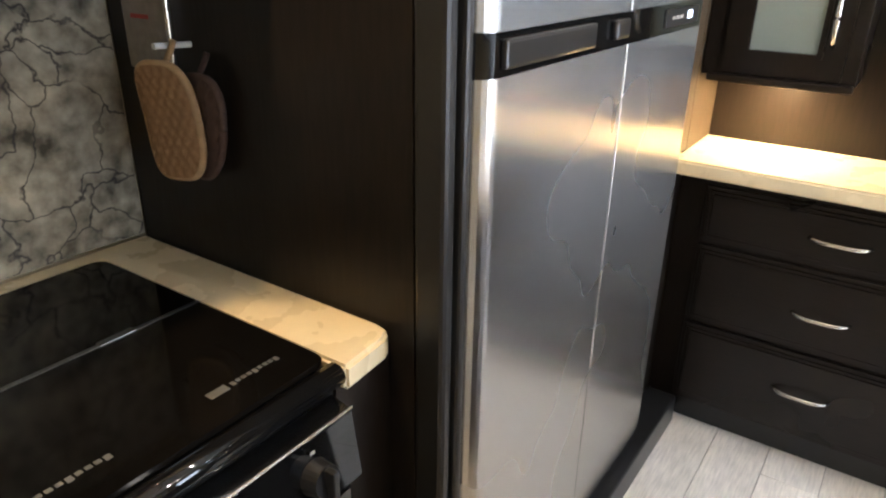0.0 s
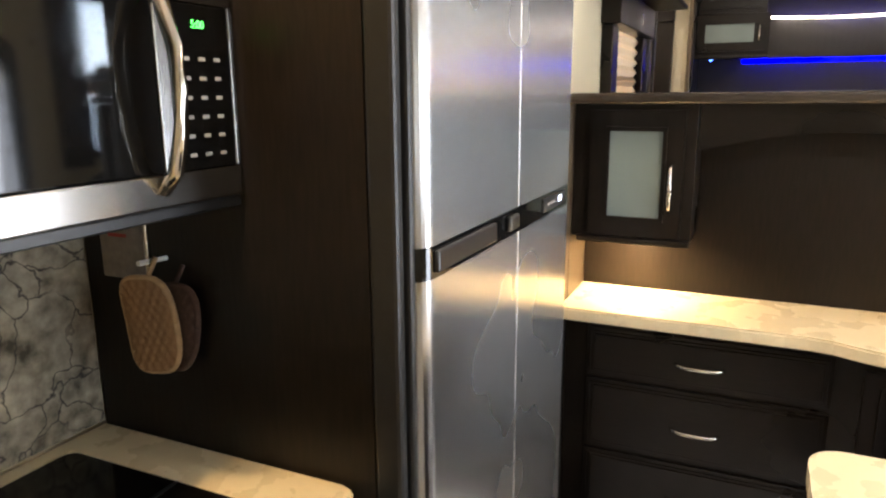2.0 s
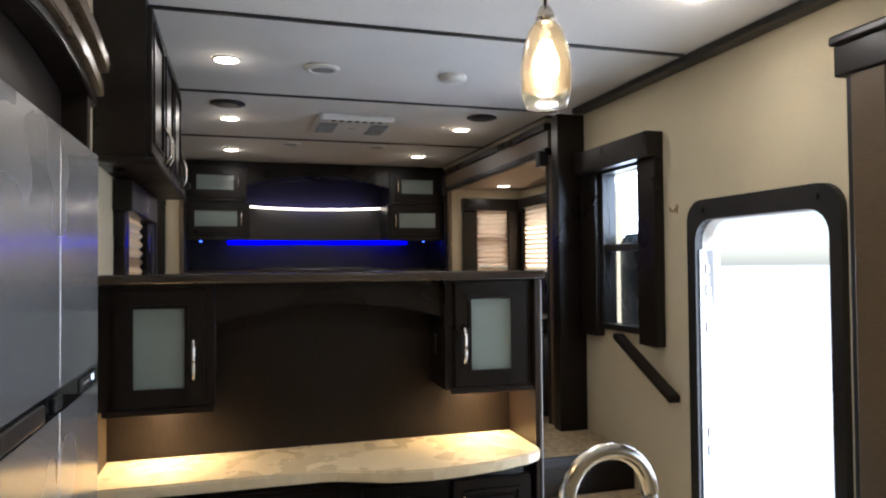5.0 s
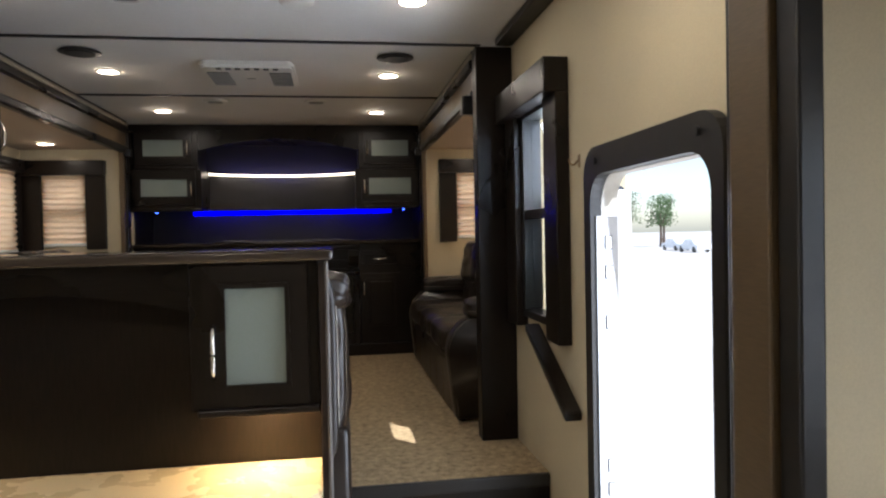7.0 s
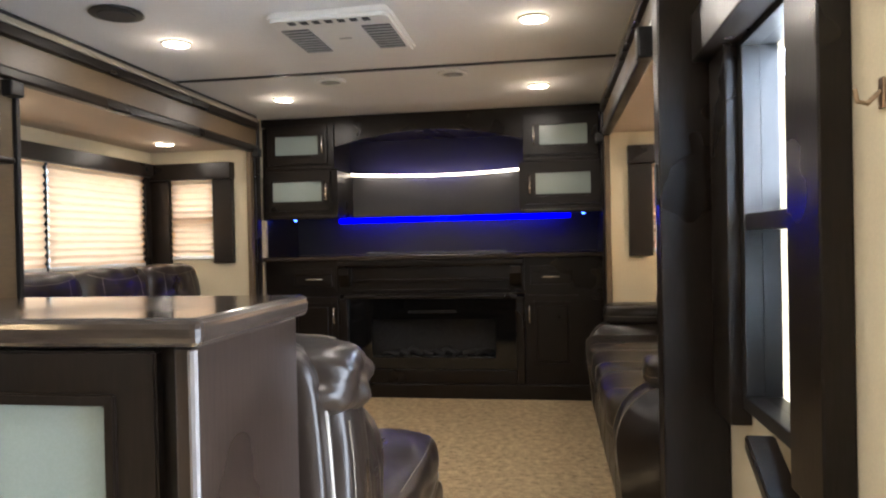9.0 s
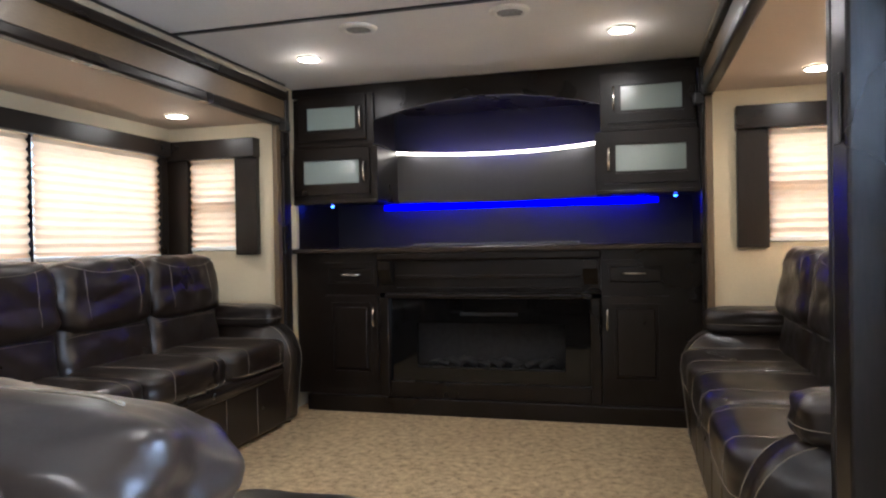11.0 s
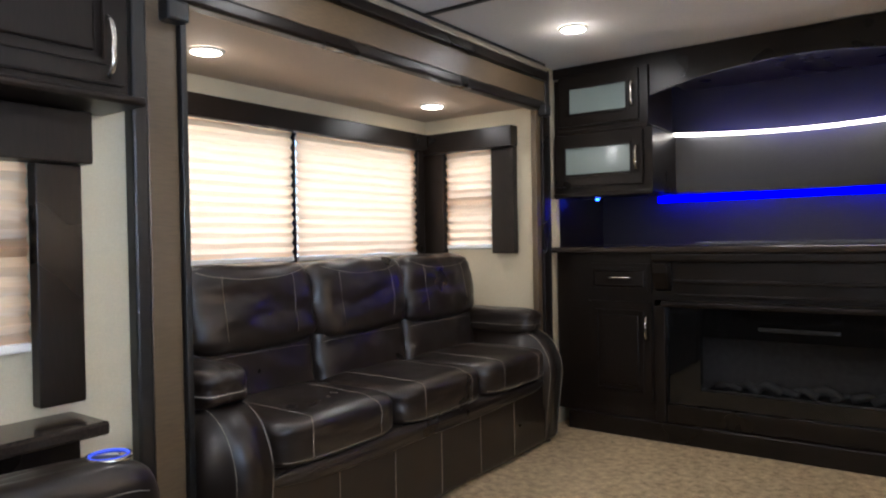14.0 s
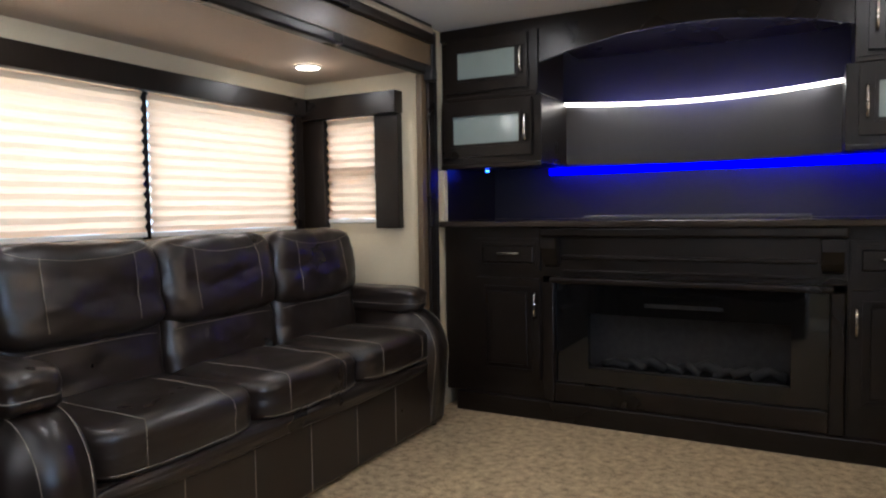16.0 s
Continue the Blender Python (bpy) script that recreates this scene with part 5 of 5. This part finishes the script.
        cushion("arm_pad", t, c, h, 4.5, 30 + ys, [[(-1 + 2 * i / 14, -1, -0.2) for i in range(15)], [(1, -1 + 2 * i / 10, -0.2) for i in range(11)], [(-1 + 2 * i / 14, 1, -0.2) for i in range(15)]], 0.006)
    for xx in (x_front - 0.06, x_back + 0.15):
        for yy in (y0 + 0.06, y1 - 0.06):
            part("foot", cyl((xx, yy, f), (xx, yy, f + 0.03), 0.02), BLACK_PLASTIC, t)
    return t


left_sofa = sofa(-1.86, -1.06, 4.03, 6.09, "sofa", "dark brown leather sofa with pale stitching under a wide window")
copy_thing(left_sofa, pose(1.06, 5.06, LIVING, 0, 0, 180))

# theatre recliner with its back to the hutch
rec = thing("recliner_loveseat", (-0.18, 3.2, LIVING), "dark brown leather reclining loveseat with its back to the bar", "recliner")
f = LIVING
part("base", box(-0.98, 0.435, 2.86, 3.78, f + 0.03, f + 0.34, 0.03, 3), LEATHER, rec, "", True)
for k, (xc, hw) in enumerate(((-0.53, 0.31), (0.14, 0.304))):
    S = Matrix.Translation((xc, 2.815, 1.17)) @ Matrix.Rotation(radians(9), 4, "X")
    C = Matrix.Translation((xc, 2.985, 1.12)) @ Matrix.Rotation(radians(3), 4, "X")
    H = Matrix.Translation((xc, 2.868, 1.438)) @ Matrix.Rotation(radians(-17), 4, "X")
    cushion("back_shell", rec, (0, 0, 0), (hw - 0.052, 0.040, 0.35), 9, 40 + k * 2.3, [], 0.003, S, "smooth leather back")
    bolster = [(1, 0.6, -0.95 + 1.9 * i / 14) for i in range(15)]
    for e in (-1, 1):
        b = Matrix.Translation((xc + e * (hw - 0.064), 2.900, 1.18)) @ Matrix.Rotation(radians(7), 4, "X")
        cushion("bolster", rec, (0, 0, 0), (0.055, 0.075, 0.30), 2.4, 47 + k + e, [[(e, -0.85, q[2]) for q in bolster]], 0.004, b)
    front = [(1, 0.75, -0.95 + 1.9 * i / 14) for i in range(15)]
    cushion("back_cushion", rec, (0, 0, 0), (hw - 0.006, 0.095, 0.275), 4.0, 44 + k * 2.3, [front], 0.012, C)
    cushion("head_cushion", rec, (0, 0, 0), (hw + 0.003, 0.125, 0.082), 3.2, 50 + k * 2.3, [[(-1 + 2 * i / 16, -0.3, 1) for i in range(17)]], 0.016, H)
    cushion("seat_cushion", rec, (xc, 3.45, f + 0.40), (hw, 0.37, 0.105), 4.5, 60 + k, [[(-1 + 2 * i / 12, 1, 0.1) for i in range(13)], [(1, -0.6 + 1.6 * i / 12, 0.85) for i in range(13)], [(1, -0.6 + 1.6 * i / 12, -0.3) for i in range(13)]], 0.010)
for k, (xc, yc, hl) in enumerate(((-0.925, 3.40, 0.29), (-0.195, 3.27, 0.28))):
    arm = cushion("arm", rec, (xc, yc, f + 0.37), (0.075, hl, 0.24), 5.5, 80 + k, [[(1, -0.9 + 1.85 * i / 14, 0.75) for i in range(15)], [(-1, -0.9 + 1.85 * i / 14, 0.75) for i in range(15)]], 0.006)
    part("cup_holder", lathe([(0.036, f + 0.582), (0.046, f + 0.602), (0.046, f + 0.609), (0.038, f + 0.609), (0.034, f + 0.587)], (xc, yc + 0.20)), CHROME, arm, "metal cup holder", True)
    part("lit_ring", lathe([(0.0345, f + 0.6075), (0.0375, f + 0.6105), (0.040, f + 0.6105), (0.041, f + 0.6095)], (xc, yc + 0.20)), CUP_LIGHT, arm, "blue lit ring", True)

for line in ([(0.392, 2.786, 1.40), (0.3935, 2.802, 1.30), (0.394, 2.821, 1.18), (0.3935, 2.840, 1.06), (0.392, 2.857, 0.96)],):
    part("piping", tube(line, 0.0035, 8), PIPING, rec, "pale piped seam", True)

rec.location.x += 0.055

# ---- ceiling fittings ----
def puck(x, y, z, watts, group, color=WARM):
    t = thing("ceiling_spot", (x, y, z), "round recessed ceiling lamp with a lit lens", "lamp", group)
    part("bezel", lathe([(0.066, z - 0.001), (0.064, z - 0.008), (0.054, z - 0.011), (0.0525, z - 0.004)], (x, y)), WHITE_PLASTIC, t, "white bezel", True)
    part("lens", cyl((x, y, z - 0.003), (x, y, z - 0.009), 0.052, 24), PUCK_LENS, t, "glowing lens")
    lamp("ceiling_spot_light", "AREA", (x, y, z - 0.0125), watts * 0.62, color, 0.09)
    lamp("ceiling_spot_glow", "POINT", (x, y, z - 0.07), watts * 0.22, (1.0, color[1] * 0.92, color[2] * 0.8), 0.03)
for y in (3.17, 4.477, 5.71):
    for x in (-0.785, 0.785):
        puck(x, y, CEIL, PUCK_WATTS, "living room ceiling lamps")
for x, y in ((-0.60, 1.9), (0.85, 1.93)):
    puck(x, y, CEIL, KITCHEN_WATTS, "kitchen ceiling lamps")
puck(-1.36, 0.70, 2.40, 5.0, "kitchen ceiling lamps", (1.0, 0.68, 0.32))
for s in (-1, 1):
    for y in (4.38, 5.745):
        puck(s * 1.61, y, SLIDE_Z, SLIDE_WATTS, "slide-out ceiling lamps")
for x in (-0.79, 0.79):
    sp = thing("ceiling_speaker", (x, 4.06, CEIL), "round black ceiling speaker", "speaker", "ceiling speakers")
    part("bezel", lathe([(0.0, CEIL - 0.003), (0.095, CEIL - 0.003), (0.10, CEIL - 0.010), (0.088, CEIL - 0.014), (0.0, CEIL - 0.012)], (x, 4.06)), TRIM_BLACK, sp, smooth=True)
    part("grille", cyl((x, 4.06, CEIL - 0.0125), (x, 4.06, CEIL - 0.018), 0.07, 24), GRILLE, sp)
for x, y in ((-0.34, 3.2), (-0.348, 5.31), (0.337, 5.29)):
    v = thing("ceiling_vent", (x, y, CEIL), "round white ceiling air vent", "vent", "round ceiling vents")
    part("ring", lathe([(0.055, CEIL - 0.001), (0.085, CEIL - 0.004), (0.08, CEIL - 0.016), (0.058, CEIL - 0.018), (0.055, CEIL - 0.004)], (x, y)), WHITE_PLASTIC, v, smooth=True)
    for k in range(-2, 3):
        part("slat", box(x - 0.052, x + 0.052, y + k * 0.02 - 0.004, y + k * 0.02 + 0.004, CEIL - 0.014, CEIL - 0.004), GREY_PRINT, v)
sd = thing("smoke_alarm", (0.321, 3.187, CEIL), "round white smoke alarm on the ceiling", "smoke alarm")
part("body", lathe([(0.0, CEIL - 0.001), (0.07, CEIL - 0.001), (0.068, CEIL - 0.02), (0.05, CEIL - 0.032), (0.0, CEIL - 0.034)], (0.321, 3.187)), WHITE_PLASTIC, sd, smooth=True)
ac = thing("air_conditioner", (0.0, 4.45, CEIL), "white ceiling air conditioner panel with two louvred grilles", "air conditioner")
part("panel", prism(rounded_rect(-0.25, 0.25, 4.18, 4.73, 0.04), "z", CEIL - 0.040, CEIL - 0.001, 0.012), WHITE_PLASTIC, ac)
for s in (-1, 1):
    g = part("grille", box(s * 0.11, s * 0.225, 4.30, 4.62, CEIL - 0.0425, CEIL - 0.0402), GRILLE, ac, "dark grille")
    for k in range(9):
        y = 4.315 + k * 0.036
        part("slat", box(s * 0.11, s * 0.225, y - 0.005, y + 0.005, CEIL - 0.047, CEIL - 0.0427), GREY_PRINT, g)
for k in range(7):
    x = -0.15 + k * 0.05
    part("vent_slot", box(x - 0.014, x + 0.014, 4.205, 4.24, CEIL - 0.0425, CEIL - 0.0402), GRILLE, ac)
part("badge", box(-0.025, 0.025, 4.44, 4.455, CEIL - 0.0425, CEIL - 0.0402), GREY_PRINT, ac)
cm = thing("ceiling_sensor", (0.86, 3.02, CEIL), "small white motion sensor at the ceiling", "sensor")
part("body", box(0.84, 0.885, 3.0, 3.045, CEIL - 0.035, CEIL - 0.001, 0.008), WHITE_PLASTIC, cm)

# ---- outside ----
bm = bmesh.new()
bmesh.ops.create_grid(bm, x_segments=8, y_segments=8, size=600)
bmesh.ops.translate(bm, verts=bm.verts, vec=(0, 0, -0.95))
structure("ground", bm, GROUND, "pale concrete yard", category="ground")


def car(x, y, mat, label):
    t = thing("parked_car", (x, y, -0.95), label, "car", "parked cars")
    prof = [(y - 2.2, -0.65), (y + 2.2, -0.65), (y + 2.2, -0.1), (y + 1.3, 0.0), (y + 0.7, 0.5), (y - 1.0, 0.5), (y - 1.7, 0.0), (y - 2.2, -0.1)]
    part("body", prism(prof, "x", x - 0.85, x + 0.85, 0.06), mat, t)
    for a in (-1.4, 1.4):
        for b in (-0.86, 0.68):
            part("wheel", cyl((x + b, y + a, -0.63), (x + b + 0.18, y + a, -0.63), 0.32), BLACK_PLASTIC, t)
for k, (x, y) in enumerate(((40, 72), (42, 80), (38, 88), (41, 97))):
    car(x, y, PAINT_WHITE, "car parked far across the yard")


def tree(x, y, hgt, seed):
    rn = random.Random(seed)
    t = thing("tree", (x, y, -0.95), "leafy green tree far across the yard", "tree", "far trees")
    tr = cyl((x, y, -0.95), (x, y, hgt * 0.55), 0.25, 10, 0.12)
    for k in range(6):
        a = k * 1.05
        cyl((x, y, hgt * 0.3), (x + 1.6 * math.cos(a), y + 1.6 * math.sin(a), hgt * (0.55 + 0.06 * k)), 0.09, 7, 0.03, tr)
    part("trunk", tr, BARK, t)
    bm = bmesh.new()
    for k in range(900):
        a, u = rn.uniform(0, 6.283), rn.random() ** 0.5
        r = 2.4 * u * (0.75 + 0.25 * math.sin(3 * a + seed))
        c = Vector((x + r * math.cos(a), y + r * math.sin(a), hgt * rn.uniform(0.38, 1.0) - 0.25 * r))
        q = Euler((rn.uniform(0, 6), rn.uniform(0, 6), rn.uniform(0, 6))).to_matrix()
        vs = [bm.verts.new(c + q @ Vector(v)) for v in ((-0.16, 0, 0), (0, -0.09, 0.03), (0.16, 0, 0), (0, 0.09, 0.03))]
        bm.faces.new(vs)
    part("crown", bm, LEAF, t)
for k, (x, y) in enumerate(((48, 96), (52, 103), (50, 112), (47, 120))):
    tree(x, y, 6.5 + (k % 3), k)

# ---- floor planks ----
plank_meshes = {}
floor_ob = bpy.data.objects["floor"]
def plank_mesh(w, l):
    key = (round(w, 3), round(l, 3))
    if key not in plank_meshes:
        bm = box(0.001, w - 0.001, 0.001, l - 0.001, -0.006, 0.0, 0.0015, 1)
        me = bpy.data.meshes.new("plank")
        bm.to_mesh(me)
        bm.free()
        me.materials.append(PLANK)
        plank_meshes[key] = me
    return plank_meshes[key]
rows = 0
x = -1.28
while x < 1.28:
    w = 0.16
    y = -1.7 + (rows % 3) * 0.3 - 0.6
    while y < 2.72:
        y0, y1 = max(y, -1.7), min(y + 0.92, 2.72)
        if y1 - y0 > 0.03:
            p = new("plank", plank_mesh(w, y1 - y0))
            p.parent = floor_ob
            p.location = (x, y0, 0.0)
        y += 0.92
    x += w
    rows += 1
